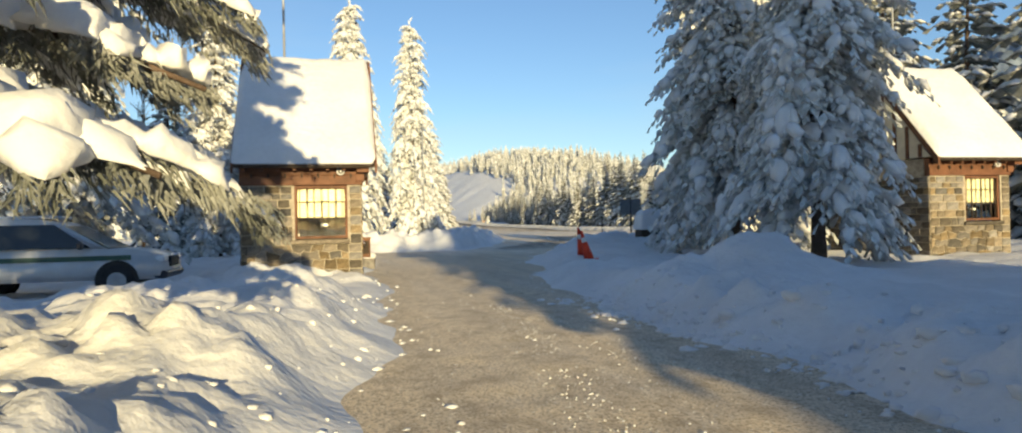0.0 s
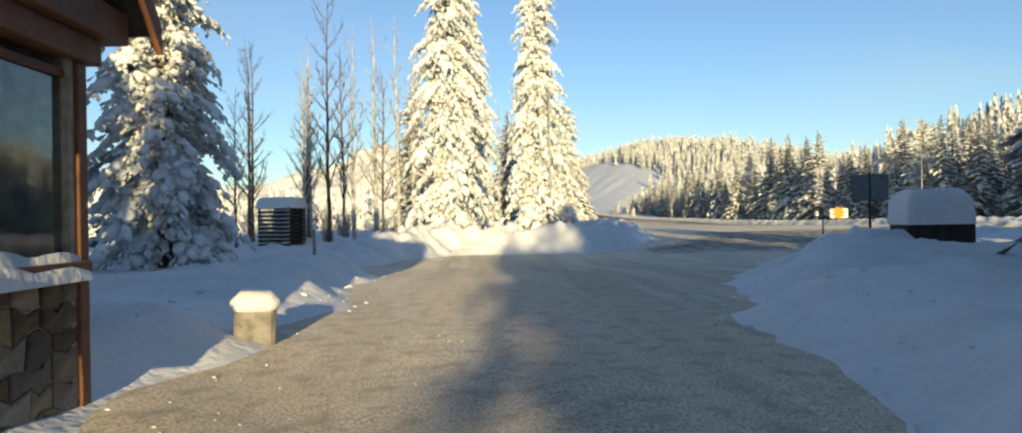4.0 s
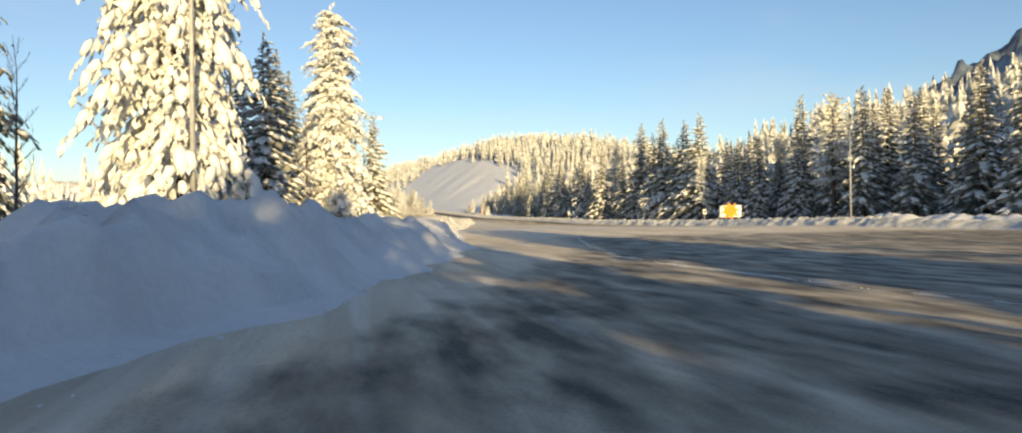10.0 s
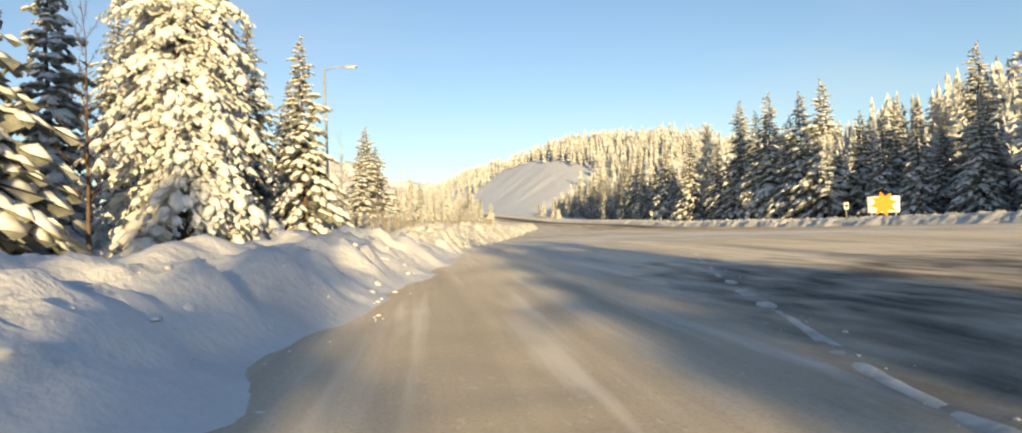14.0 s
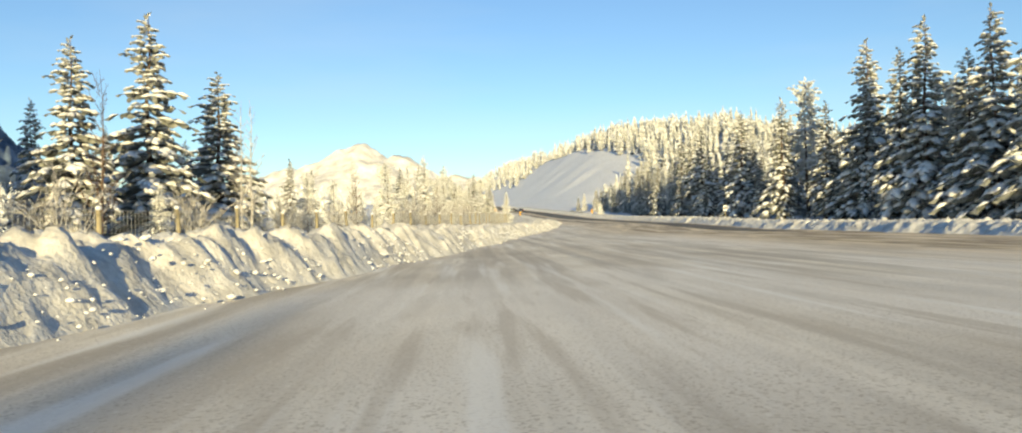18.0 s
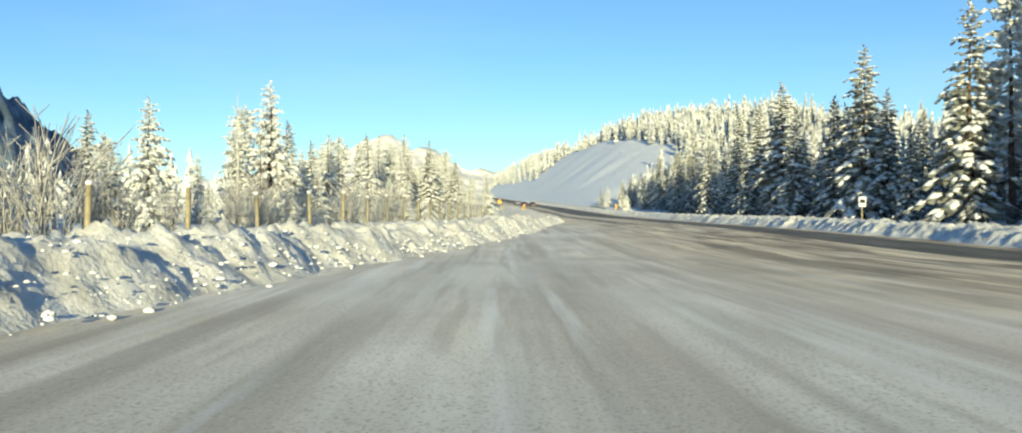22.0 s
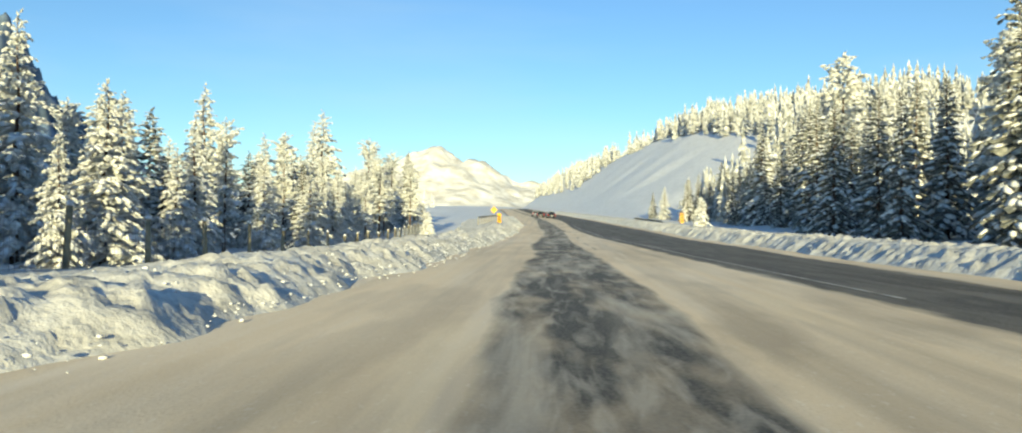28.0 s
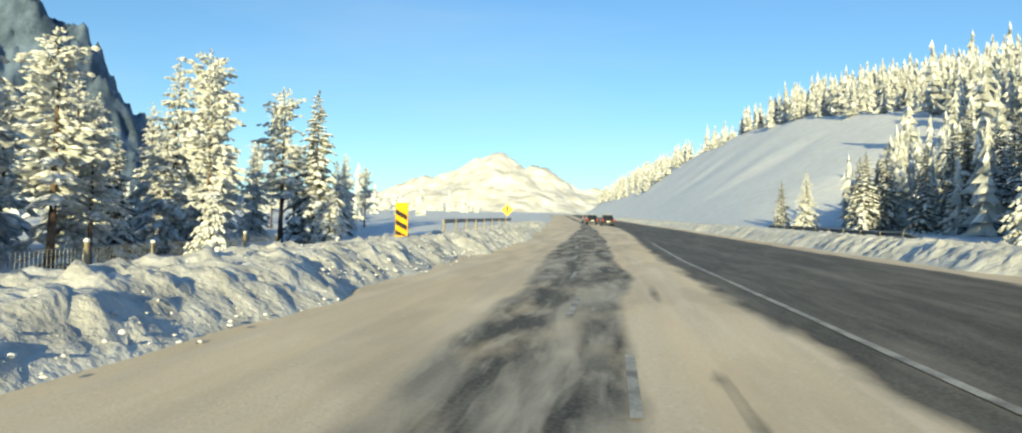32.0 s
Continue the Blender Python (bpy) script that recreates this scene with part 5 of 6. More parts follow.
def build_booth():
    b = new("entrance_booth")
    X0, X1, Y0, Y1 = -1.93, .88, 18.1, 22.3
    th = .2
    # walls round the openings: south window, two east windows
    wx0, wx1, wz0, wz1 = -.7, .55, 1.2, 2.49
    part("wall", box(X0, Y0, -.4, wx0, Y0 + th, 2.5), M_MORTAR, b)
    part("wall", box(wx1, Y0, -.4, X1, Y0 + th, 2.5), M_MORTAR, b)
    part("wall", box(wx0, Y0, -.4, wx1, Y0 + th, wz0 - .08), M_MORTAR, b)
    part("wall", box(X0, Y0 + th, -.4, X0 + th, Y1, 3.0), M_MORTAR, b)
    part("wall", box(X0 + th, Y1 - th, -.4, X1, Y1, 3.0), M_MORTAR, b)
    part("wall", box(X1 - th, Y0 + th, -.4, X1 - .02, Y1 - th, 1.0), M_MORTAR, b, "low stone wall under the service windows")
    part("floor_slab", box(X0 + th, Y0 + th, -.1, X1 - th, Y1 - th, .12), M_DARKIN, b)
    part("ceiling_board", box(X0 + th, Y0 + th, 2.8, X1 - th, Y1 - th, 2.86), M_DARKIN, b)
    part("inner_partition", box(X0 + th, 20.9, .12, X1 - th, 20.96, 2.8), M_DARKIN, b)
    lay_rubble(b, (X0, Y0), (X1 - .32, Y0), -.1, 1.06, (0, -1))
    lay_stones(b, (X1 - .32, Y0), (X1, Y0), -.1, 1.06, (0, -1))
    lay_stones(b, (X0, Y0), (X1, Y0), 1.06, 2.48, (0, -1), [(wx0 - X0 - .05, wx1 - X0 + .05, wz0 - .14, 3.0)])
    lay_rubble(b, (X1 - .02, Y0 + .45), (X1 - .02, Y1), -.1, 1.0, (1, 0))
    lay_stones(b, (X1, Y0), (X1, Y0 + .36), -.1, 2.55, (1, 0))
    lay_stones(b, (X0, Y1), (X0, Y0), -.1, 2.48, (-1, 0))
    # south window
    w = part("window", box(wx0, Y0 + .04, wz1 - .07, wx1, Y0 + .14, wz1), M_TIMBER, b, "barred window with a half-drawn blind")
    for q in ((wx0, wz0, wx0 + .06, wz1 - .07), (wx1 - .06, wz0, wx1, wz1 - .07), (wx0 + .06, wz0, wx1 - .06, wz0 + .06)):
        part("frame_bar", box(q[0], Y0 + .04, q[1], q[2], Y0 + .14, q[3]), M_TIMBER, w)
    part("pane", box(wx0 + .06, Y0 + .1, wz0 + .06, wx1 - .06, Y0 + .106, wz1 - .07), M_GLASS, w).visible_shadow = False
    part("blind", box(wx0 + .07, Y0 + .16, 1.72, wx1 - .07, Y0 + .175, wz1 - .08), M_BLIND, w)
    for k in range(7):
        x = wx0 + .12 + (wx1 - wx0 - .24) * k / 6
        part("bar", box(x - .009, Y0 + .06, wz0 + .06, x + .009, Y0 + .078, wz1 - .07), M_DARKWOOD, w)
        if k % 2:
            part("bar", box(x + .02, Y0 + .06, wz0 + .06, x + .034, Y0 + .078, wz1 - .07), M_DARKWOOD, w)
    for z in (1.68, 2.08):
        part("bar", box(wx0 + .06, Y0 + .045, z, wx1 - .06, Y0 + .06, z + .022), M_DARKWOOD, w)
    part("sill", box(wx0 - .1, Y0 - .1, wz0 - .13, wx1 + .04, Y0 + .1, wz0 - .03, .015), M_STONE, b, "grey stone slab sill")
    part("desk_item", box(-.1, Y0 + .4, 1.5, .1, Y0 + .5, 1.56, .01), M_WHITE, b)
    part("desk", box(X0 + th, Y0 + .22, 1.1, X1 - th, Y0 + .9, 1.15), M_DARKWOOD, b)
    # timber band, rafter ends, horn
    part("lintel_beam", box(X0 - .02, Y0 - .05, 2.5, X1 + .03, Y0 + .15, 2.74, .012), M_TIMBER, b)
    part("frieze_board", box(X0 - .02, Y0 - .02, 2.742, X1 + .03, Y0 + .15, 3.0, .008), M_TIMBER, b)
    for k in range(8):
        x = X0 + .1 + k * .385
        part("rafter_end", box(x - .04, 17.8, 2.84, x + .04, Y0 - .02, 2.97, .006), M_TIMBER, b)
        part("bracket", box(x + .14, Y0 - .1, 2.68, x + .18, Y0 - .05, 2.78, .004), M_DARKWOOD, b)
    h = part("siren", rod([(.4, Y0 - .02, 2.83), (.4, Y0 - .12, 2.83)], [.085, .1], 16), M_WHITE, b, "round cream siren horn", True)
    part("horn_mouth", rod([(.4, Y0 - .122, 2.83), (.4, Y0 - .13, 2.83)], [.06, .045], 14), M_SIGNBLACK, h)
    part("horn_core", rod([(.4, Y0 - .131, 2.83), (.4, Y0 - .14, 2.83)], [.028, .02], 10), M_WHITE, h)
    part("notice", rod([(wx0 + .1, Y0 + .095, 1.3), (wx0 + .1, Y0 + .09, 1.3)], [.035, .035], 12), M_PLASTER, w)
    # east side: posts, windows, beam
    for y0, y1 in ((Y0 + .37, Y0 + .47), (20.22, 20.36), (Y1 - .14, Y1 - .02)):
        part("post", box(X1 - .1, y0, -.1 if y0 > 20 else 1.0, X1 + .035, y1, 2.58, .008), M_TIMBER, b)
    part("window_rail", box(X1 - .12, Y0 + .37, 1.0, X1 + .06, Y1 - .02, 1.1, .01), M_TIMBER, b)
    for y0, y1 in ((Y0 + .47, 20.22), (20.36, Y1 - .14)):
        ew = part("window", box(X1 - .09, y0, 1.1, X1 - .03, y0 + .05, 2.5), M_TIMBER, b, "large service window in a brown frame")
        part("frame_bar", box(X1 - .09, y1 - .05, 1.1, X1 - .03, y1, 2.5), M_TIMBER, ew)
        part("frame_bar", box(X1 - .09, y0 + .05, 2.44, X1 - .03, y1 - .05, 2.5), M_TIMBER, ew)
        part("pane", box(X1 - .065, y0 + .05, 1.1, X1 - .059, y1 - .05, 2.44), M_GLASS, ew).visible_shadow = False
    part("shutter_edge", box(X1 - .3, 18.95, 1.12, X1 - .26, 19.0, 2.4), M_BLIND, b)
    tray = part("service_tray", box(X1 + .05, 20.05, .62, X1 + .3, 20.52, .68), M_TIMBER, b, "brown wooden tray box under the window")
    for q in ((20.05, .68, 20.11, 1.12), (20.46, .68, 20.52, 1.12)):
        part("tray_side", box(X1 + .05, q[0], q[1], X1 + .3, q[2], q[3]), M_TIMBER, tray)
    part("tray_top", box(X1 + .05, 20.03, 1.12, X1 + .32, 20.54, 1.17), M_TIMBER, tray)
    # dark sheet on the solid side, drawn for the box's shaded opening
    part("tray_dark_panel", box(X1 + .1, 20.038, .72, X1 + .26, 20.048, 1.08), M_DARKWOOD, tray)
    part("tray_dark_panel", box(X1 + .05, 20.11, .68, X1 + .08, 20.46, 1.12), M_DARKWOOD, tray)
    for y0, y1, k in ((Y0 + .5, 20.0, 1), (20.56, Y1 - .1, 2)):
        n = 16
        U, Vv = np.meshgrid(np.linspace(0, 1, 7), np.linspace(0, 1, n), indexing="ij")
        YY_ = y0 + (y1 - y0) * Vv
        XX_ = X1 - .02 + .13 * U
        ZZ_ = 1.0 + (.02 + .1 * np.sin(math.pi * U) * np.clip(np.sin(math.pi * Vv) * 3, 0, 1) * (.7 + .5 * vnoise(YY_, XX_, 4, k)))
        ZZ_ = np.where(U > .99, .96, ZZ_)
        o = sheet("ledge_snow", XX_, YY_, ZZ_ + .105 * (U < .45), M_SNOW, b)
    part("header_beam", box(X1 - .12, Y0 - .1, 2.58, X1 + .09, Y1 + .1, 2.78, .012), M_TIMBER, b)
    part("header_beam", box(X1 - .1, Y0 - .3, 2.785, X1 + .2, Y1 + .3, 3.04, .012), M_TIMBER, b, "projecting brown gable beam")
    # gables with half-timber boards
    yr, zr = 20.2, 5.85
    for x, sgn, nm in ((X1 + .02, 1, "gable"), (X0 + .02, -1, "gable")):
        gm = bmesh.new()
        vs = [gm.verts.new(p) for p in ((x - .06, Y0 - .1, 3.04), (x - .06, Y1 + .1, 3.04), (x - .06, yr, zr - .12), (x + .06, Y0 - .1, 3.04), (x + .06, Y1 + .1, 3.04), (x + .06, yr, zr - .12))]
        for f in ((0, 2, 1), (3, 4, 5), (0, 1, 4, 3), (1, 2, 5, 4), (2, 0, 3, 5)):
            gm.faces.new([vs[i] for i in f])
        g = part(nm, gm, M_PLASTER, b, "cream plaster gable with brown battens")
        for k in range(9):
            y = Y0 + .25 + k * (Y1 - Y0 - .5) / 8
            top = 3.04 + (zr - 3.04 - .12) * (1 - abs(y - yr) / (Y1 + .1 - yr)) - .05
            if top > 3.3:
                part("batten", box(x + (.06 if sgn > 0 else -.09), y - .055, 3.04, x + (.09 if sgn > 0 else -.06), y + .055, top), M_TIMBER, g)
    lamp = part("gable_lamp", box(X1 + .12, 19.5, 3.2, X1 + .28, 19.66, 3.5, .02), M_METAL, b, "grey box lamp on the gable")
    part("lamp_snow", box(X1 + .11, 19.49, 3.502, X1 + .29, 19.67, 3.62, .04), M_SNOW, lamp)
    # roof
    ys_, zs_ = [17.62, yr, 22.78], [2.98, 6.02, 2.98]
    for s0, s1 in ((0, 1), (2, 1)):
        rm = bmesh.new()
        a, c_ = (ys_[s0], zs_[s0]), (ys_[s1], zs_[s1])
        vs = []
        for x in (X0 - .12, X1 + .34):
            vs += [rm.verts.new((x, a[0], a[1])), rm.verts.new((x, c_[0], c_[1])), rm.verts.new((x, c_[0], c_[1] - .16)), rm.verts.new((x, a[0] + (.06 if s0 == 0 else -.06), a[1] - .09))]
        for k in range(4):
            rm.faces.new((vs[k], vs[(k + 1) % 4], vs[4 + (k + 1) % 4], vs[4 + k]))
        rm.faces.new(vs[:4])
        rm.faces.new(vs[4:][::-1])
        bmesh.ops.recalc_face_normals(rm, faces=rm.faces)
        part("roof_slope", rm, M_DARKWOOD, b)
        for x in (X0 - .15, X1 + .33):
            bm_ = bmesh.new()
            q = []
            for xx in (x, x + .05):
                q += [bm_.verts.new((xx, a[0], a[1] + .01)), bm_.verts.new((xx, c_[0], c_[1] + .01)), bm_.verts.new((xx, c_[0], c_[1] - .26)), bm_.verts.new((xx, a[0], a[1] - .22))]
            for k in range(4):
                bm_.faces.new((q[k], q[(k + 1) % 4], q[4 + (k + 1) % 4], q[4 + k]))
            bm_.faces.new(q[:4])
            bm_.faces.new(q[4:][::-1])
            bmesh.ops.recalc_face_normals(bm_, faces=bm_.faces)
            part("bargeboard", bm_, M_TIMBER, b)
    snow_slab(b, X0 - .15, X1 + .36, ys_, zs_, .26, 40)
    part("mast", rod([(-1.0, 20.3, 5.7), (-1.0, 20.3, 10.5)], [.035, .025], 8), M_METAL, b, "thin pale mast above the roof", True)
    return tagged(b, "small stone entrance booth under a steep snow-covered roof", "booth", "entrance booths")


booth = build_booth()
second = copy_thing(booth, pose(18.55, -1.26, .05))
tagged(second, "stone booth beside the spruces, snow on its roof", "booth", "entrance booths")


# ---------------- vehicles ----------------
def prism(profile, w0, w1=None, z_split=None, bevel=0.05):
    """A side profile of (y, z) points across the width; above z_split the half width narrows to w1."""
    bm = bmesh.new()
    rings = []
    for s_ in (-1, 1):
        rings.append([bm.verts.new((s_ * (w0 if z_split is None else w0 + (w1 - w0) * min(1, max(0, (z - .98) / .62))), y, z)) for y, z in profile])
    n = len(profile)
    for k in range(n):
        bm.faces.new((rings[0][k], rings[0][(k + 1) % n], rings[1][(k + 1) % n], rings[1][k]))
    bm.faces.new(rings[0][::-1])
    bm.faces.new(rings[1])
    bmesh.ops.recalc_face_normals(bm, faces=bm.faces)
    if bevel:
        bmesh.ops.bevel(bm, geom=list(bm.edges), offset=bevel, segments=2, affect="EDGES", clamp_overlap=True)
    return bm


def quad_pane(pts, lift=0.012):
    bm = bmesh.new()
    p = [Vector(q) for q in pts]
    n = (p[1] - p[0]).cross(p[3] - p[0]).normalized()
    a = [bm.verts.new(q + n * lift) for q in p]
    b = [bm.verts.new(q - n * .01) for q in p]
    bm.faces.new(a)
    bm.faces.new(b[::-1])
    for k in range(4):
        bm.faces.new((a[k], b[k], b[(k + 1) % 4], a[(k + 1) % 4]))
    bmesh.ops.recalc_face_normals(bm, faces=bm.faces)
    return bm


def vehicle(name, paint, label, pickup=False, stripe=False, snowy=True):
    """A car that faces +y, its wheels on z=0."""
    e = new(name)
    body = part("body", prism([(-2.3, .38), (-2.36, .62), (-2.32, .95), (-1.2, 1.0), (.95, 1.03), (1.6, 1.0), (2.08, .92), (2.28, .78), (2.36, .6), (2.3, .36)], .9, bevel=.07), paint, e, "", True)
    if pickup:
        cab = [(-.55, .98), (-.45, 1.62), (.45, 1.64), (1.1, 1.0)]
        part("cargo_bed", box(-.78, -2.2, .985, .78, -.7, 1.02), M_CARDARK, e)
        for x in (-.86, .78):
            part("bed_rail", box(x, -2.25, .985, x + .08, -.6, 1.14, .02), paint, e)
    else:
        cab = [(-2.25, .98), (-2.02, 1.34), (-1.78, 1.57), (-1.2, 1.66), (-.4, 1.68), (.08, 1.63), (.36, 1.53), (1.3, 1.0)]
    part("cabin", prism(cab, .84, .68, 1.1, .06), paint, e, "", True)
    r0, top0 = (cab[0][0], cab[1][0])
    ft = cab[-2]
    part("windscreen", quad_pane([(-.78, cab[-1][0] - .05, 1.03), (.78, cab[-1][0] - .05, 1.03), (.64, ft[0] + .02, ft[1] - .02), (-.64, ft[0] + .02, ft[1] - .02)], .02), M_CARGLASS, e)
    part("rear_window", quad_pane([(.76, r0 + .02, 1.06), (-.76, r0 + .02, 1.06), (-.62, top0 - .02, 1.54), (.62, top0 - .02, 1.54)], .025), M_CARGLASS, e)
    spans = [(-.4, .42)] if pickup else [(-1.8, -.98), (-.9, .92)]
    for s_ in (-1, 1):
        for y0, y1 in spans:
            top = .22 if y1 > .5 else y1
            q = [(s_ * .835, y0, 1.05), (s_ * .835, y1, 1.05), (s_ * .71, top, 1.54), (s_ * .71, y0 + (.06 if pickup or y0 > -1 else .3), 1.54)]
            part("side_window", quad_pane(q if s_ > 0 else q[::-1], .022), M_CARGLASS, e)
        part("mirror", box(s_ * 1.0 - .09, .72, 1.02, s_ * 1.0 + .09, .84, 1.16, .03), M_CARDARK, e)
        part("headlight", box(s_ * .66 - .19, 2.12, .7, s_ * .66 + .19, 2.335, .86, .04), M_HEAD, e)
        part("tail_light", box(s_ * .8 - .09, -2.385, .7, s_ * .8 + .09, -2.25, 1.0, .02), M_TAIL, e)
        for y in (-1.42, 1.42):
            wh = part("wheel", rod([(s_ * .7, y, .34), (s_ * .72, y, .34), (s_ * .9, y, .34), (s_ * .92, y, .34)], [.3, .34, .34, .3], 20), M_BLACK, e, "", True)
            part("rim", rod([(s_ * .915, y, .34), (s_ * .93, y, .34)], [.2, .17], 14), M_METAL, wh)
            part("wheel_arch", rod([(s_ * .86, y, .36), (s_ * .903, y, .36)], [.42, .42], 20), M_SIGNBLACK, e)
        if stripe:
            part("stripe", box(s_ * .905 - .004, -2.1, .78, s_ * .905 + .004, 1.7, .88), M_GREEN, e, "dark green side stripe")
    part("grille", box(-.42, 2.25, .6, .42, 2.365, .82, .02), M_SIGNBLACK, e)
    part("front_bumper", box(-.88, 2.1, .36, .88, 2.38, .54, .06), M_CARDARK, e)
    part("rear_bumper", box(-.88, -2.42, .36, .88, -2.2, .56, .06), M_CARDARK, e)
    part("number_plate", box(-.26, -2.425, .6, .26, -2.37, .74), M_WHITE, e)
    if snowy:
        part("roof_snow", prism([(-1.55, 1.675), (-1.5, 1.73), (.1, 1.735), (.2, 1.675)] if not pickup else [(-.4, 1.63), (-.36, 1.68), (.38, 1.69), (.42, 1.635)], .6, bevel=.02), M_SNOW, e, "thin snow on the roof", True)
    return tagged(e, label, "car" if not pickup else "pickup truck")


suv = vehicle("parked_car", M_CARWHITE, "white park patrol car with a green side stripe, standing in snow", stripe=True)
suv.matrix_basis = pose(-5.6, 17.4, .1, 0, 0, -90)
v1 = vehicle("car", M_CARDARK, "dark estate car on the highway, seen from behind")
v1.matrix_basis = pose(54.3, 419, float(base_z(419)), 2, 0, 6)
v2 = copy_thing(v1, pose(51.6, 430, float(base_z(430)), 2, 0, 6))
tagged(v2, "small dark car far up the highway", "car")
v3 = vehicle("pickup_truck", M_CARSILVER, "silver pickup truck far up the highway", pickup=True)
v3.matrix_basis = pose(50.0, 452, float(base_z(452)), 2, 0, 7)


# ---------------- street furniture ----------------
def lamp_post(x, y, high, arm, label, z=None):
    e = new("street_lamp")
    z = ground_z(x, y) if z is None else z
    part("pole", rod([(0, 0, -.4), (0, 0, high)], [.1, .06], 10), M_METAL, e, "", True)
    part("base_collar", rod([(0, 0, -.1), (0, 0, .35)], [.16, .14], 10), M_METAL, e)
    if arm:
        part("arm", rod([(0, 0, high - .05), (arm * .5, 0, high + .12), (arm, 0, high + .15)], [.05, .04, .035], 8), M_METAL, e, "", True)
        hd = part("lamp_head", box(arm - .1, -.14, high + .08, arm + (.6 if arm > 0 else -.6), .14, high + .22, .04), M_METAL, e)
        part("lens", box(arm, -.1, high + .05, arm + (.45 if arm > 0 else -.45), .1, high + .078), M_HEAD, hd)
    e.matrix_basis = pose(x, y, z)
    return tagged(e, label, "street lamp", "street lamps")


lamp_post(16.8, 121.6, 10.6, 1.3, "tall grey street lamp with a short arm")
lamp_post(71.7, 123.5, 10.6, -1.3, "tall grey street lamp beside the wood")
lamp_post(9.9, 78.6, 12.6, 0, "tall plain grey pole before a spruce", 0.3)


def sign(name, x, y, z, turn, posts, boards, label, post_mat=None, category="sign"):
    """posts: (x, height); boards: list of (bmesh, material, name)."""
    e = new(name)
    for px_, ph in posts:
        part("post", box(px_ - .045, .02, -.8, px_ + .045, .1, ph, .006), post_mat or M_METAL, e)
    for bm, mat, nm in boards:
        part(nm, bm, mat, e)
    e.matrix_basis = pose(x, y, z, 0, 0, turn)
    return tagged(e, label, category)


def flat_shape(pts, y0, y1):
    bm = bmesh.new()
    a = [bm.verts.new((x, y0, z)) for x, z in pts]
    b = [bm.verts.new((x, y1, z)) for x, z in pts]
    bm.faces.new(a)
    bm.faces.new(b[::-1])
    for k in range(len(pts)):
        bm.faces.new((a[k], b[k], b[(k + 1) % len(pts)], a[(k + 1) % len(pts)]))
    bmesh.ops.recalc_face_normals(bm, faces=bm.faces)
    return bm


star = [((1.42 if k % 2 == 0 else .84) * math.cos(math.tau * k / 16 + .2), 2.0 + (1.42 if k % 2 == 0 else .84) * math.sin(math.tau * k / 16 + .2)) for k in range(16)]
sign("star_sign", 72.7, 151.2, float(base_z(151)) + .1, -25, [(-1.2, 1.4), (1.2, 1.4)], [(box(-1.6, -.03, 1.05, 1.6, .02, 2.85, .02), M_WHITE, "board"), (flat_shape(star, -.045, -.033), M_AMBER, "star")],
     "white board with a large yellow star on two posts")


def chevron_sign(x, y, z, turn, label, lean):
    sw = [(box(-.24, -.02, 0, .24, .01, 1.2, .01), M_YELLOW, "panel")]
    for k in range(3):
        z0 = .08 + k * .36
        pts = [(-.22, z0), (.22, z0 + lean), (.22, z0 + lean + .17), (-.22, z0 + .17)]
        pts = [(a, min(1.18, max(.02, b))) for a, b in pts]
        sw.append((flat_shape(pts, -.028, -.0215), M_SIGNBLACK, "stripe"))
    return sign("hazard_sign", x, y, z, turn, [(0, 1.1)], sw, label)


chevron_sign(48.0, 333.5, 2.2, -8, "yellow hazard panel with black slanting stripes", -.22)
chevron_sign(70.0, 335.0, 2.5, -8, "yellow striped hazard panel at the rail's end", .22)
dia = [(0, 1.5), (.75, 2.25), (0, 3.0), (-.75, 2.25)]
sign("warning_sign", 42.6, 394.2, 3.2, 5, [(0, 2.9)], [(flat_shape(dia, -.02, .015), M_YELLOW, "panel"), (flat_shape([(-.08, 1.95), (.08, 1.95), (.08, 2.45), (.2, 2.45), (0, 2.7), (-.2, 2.45), (-.08, 2.45)], -.03, -.022), M_SIGNBLACK, "arrow")],
     "yellow diamond warning sign beside the bend")
for x, y, lab in ((68.8, 152, "small white marker sign on a wooden post"), (68.9, 219, "small pale sign on a wooden post")):
    sign("marker_sign", x, y, float(base_z(y)) + .3, 0, [(0, 2.1)], [(box(-.28, -.03, 1.35, .28, .01, 2.1, .01), M_WHITE, "panel"), (box(-.2, -.036, 1.6, .2, -.032, 1.9), M_SIGNBLACK, "text_bar")], lab, M_WOOD)
e = sign("double_sign", 20.4, 46.4, .35, -15, [(0, 2.75)], [(box(-.72, -.03, 1.55, -.03, .01, 2.65, .02), M_SIGNBACK_SHADED, "panel"), (box(.03, -.03, 1.55, .72, .01, 2.65, .02), M_SIGNBACK_SHADED, "panel")], "two bare metal sign backs on one dark post", M_DARKWOOD)
e = new("marker_pole")
part("pole", rod([(0, 0, -1), (0, 0, 1.1)], [.03, .025], 8), M_DARKWOOD, e)
e.matrix_basis = pose(17.8, 45.3, .4)
tagged(e, "thin dark pole in the snow bank", "pole")
for x, y in ((-2.5, 44), (13.5, 118.5)):
    e = new("marker_post")
    part("post", box(-.05, -.05, -.5, .05, .05, 1.1, .01), M_WOOD, e)
    part("snow_cap", box(-.06, -.06, 1.102, .06, .06, 1.2, .03), M_SNOW, e)
    e.matrix_basis = pose(x, y, ground_z(x, y))
    tagged(e, "short wooden post capped with snow", "post")

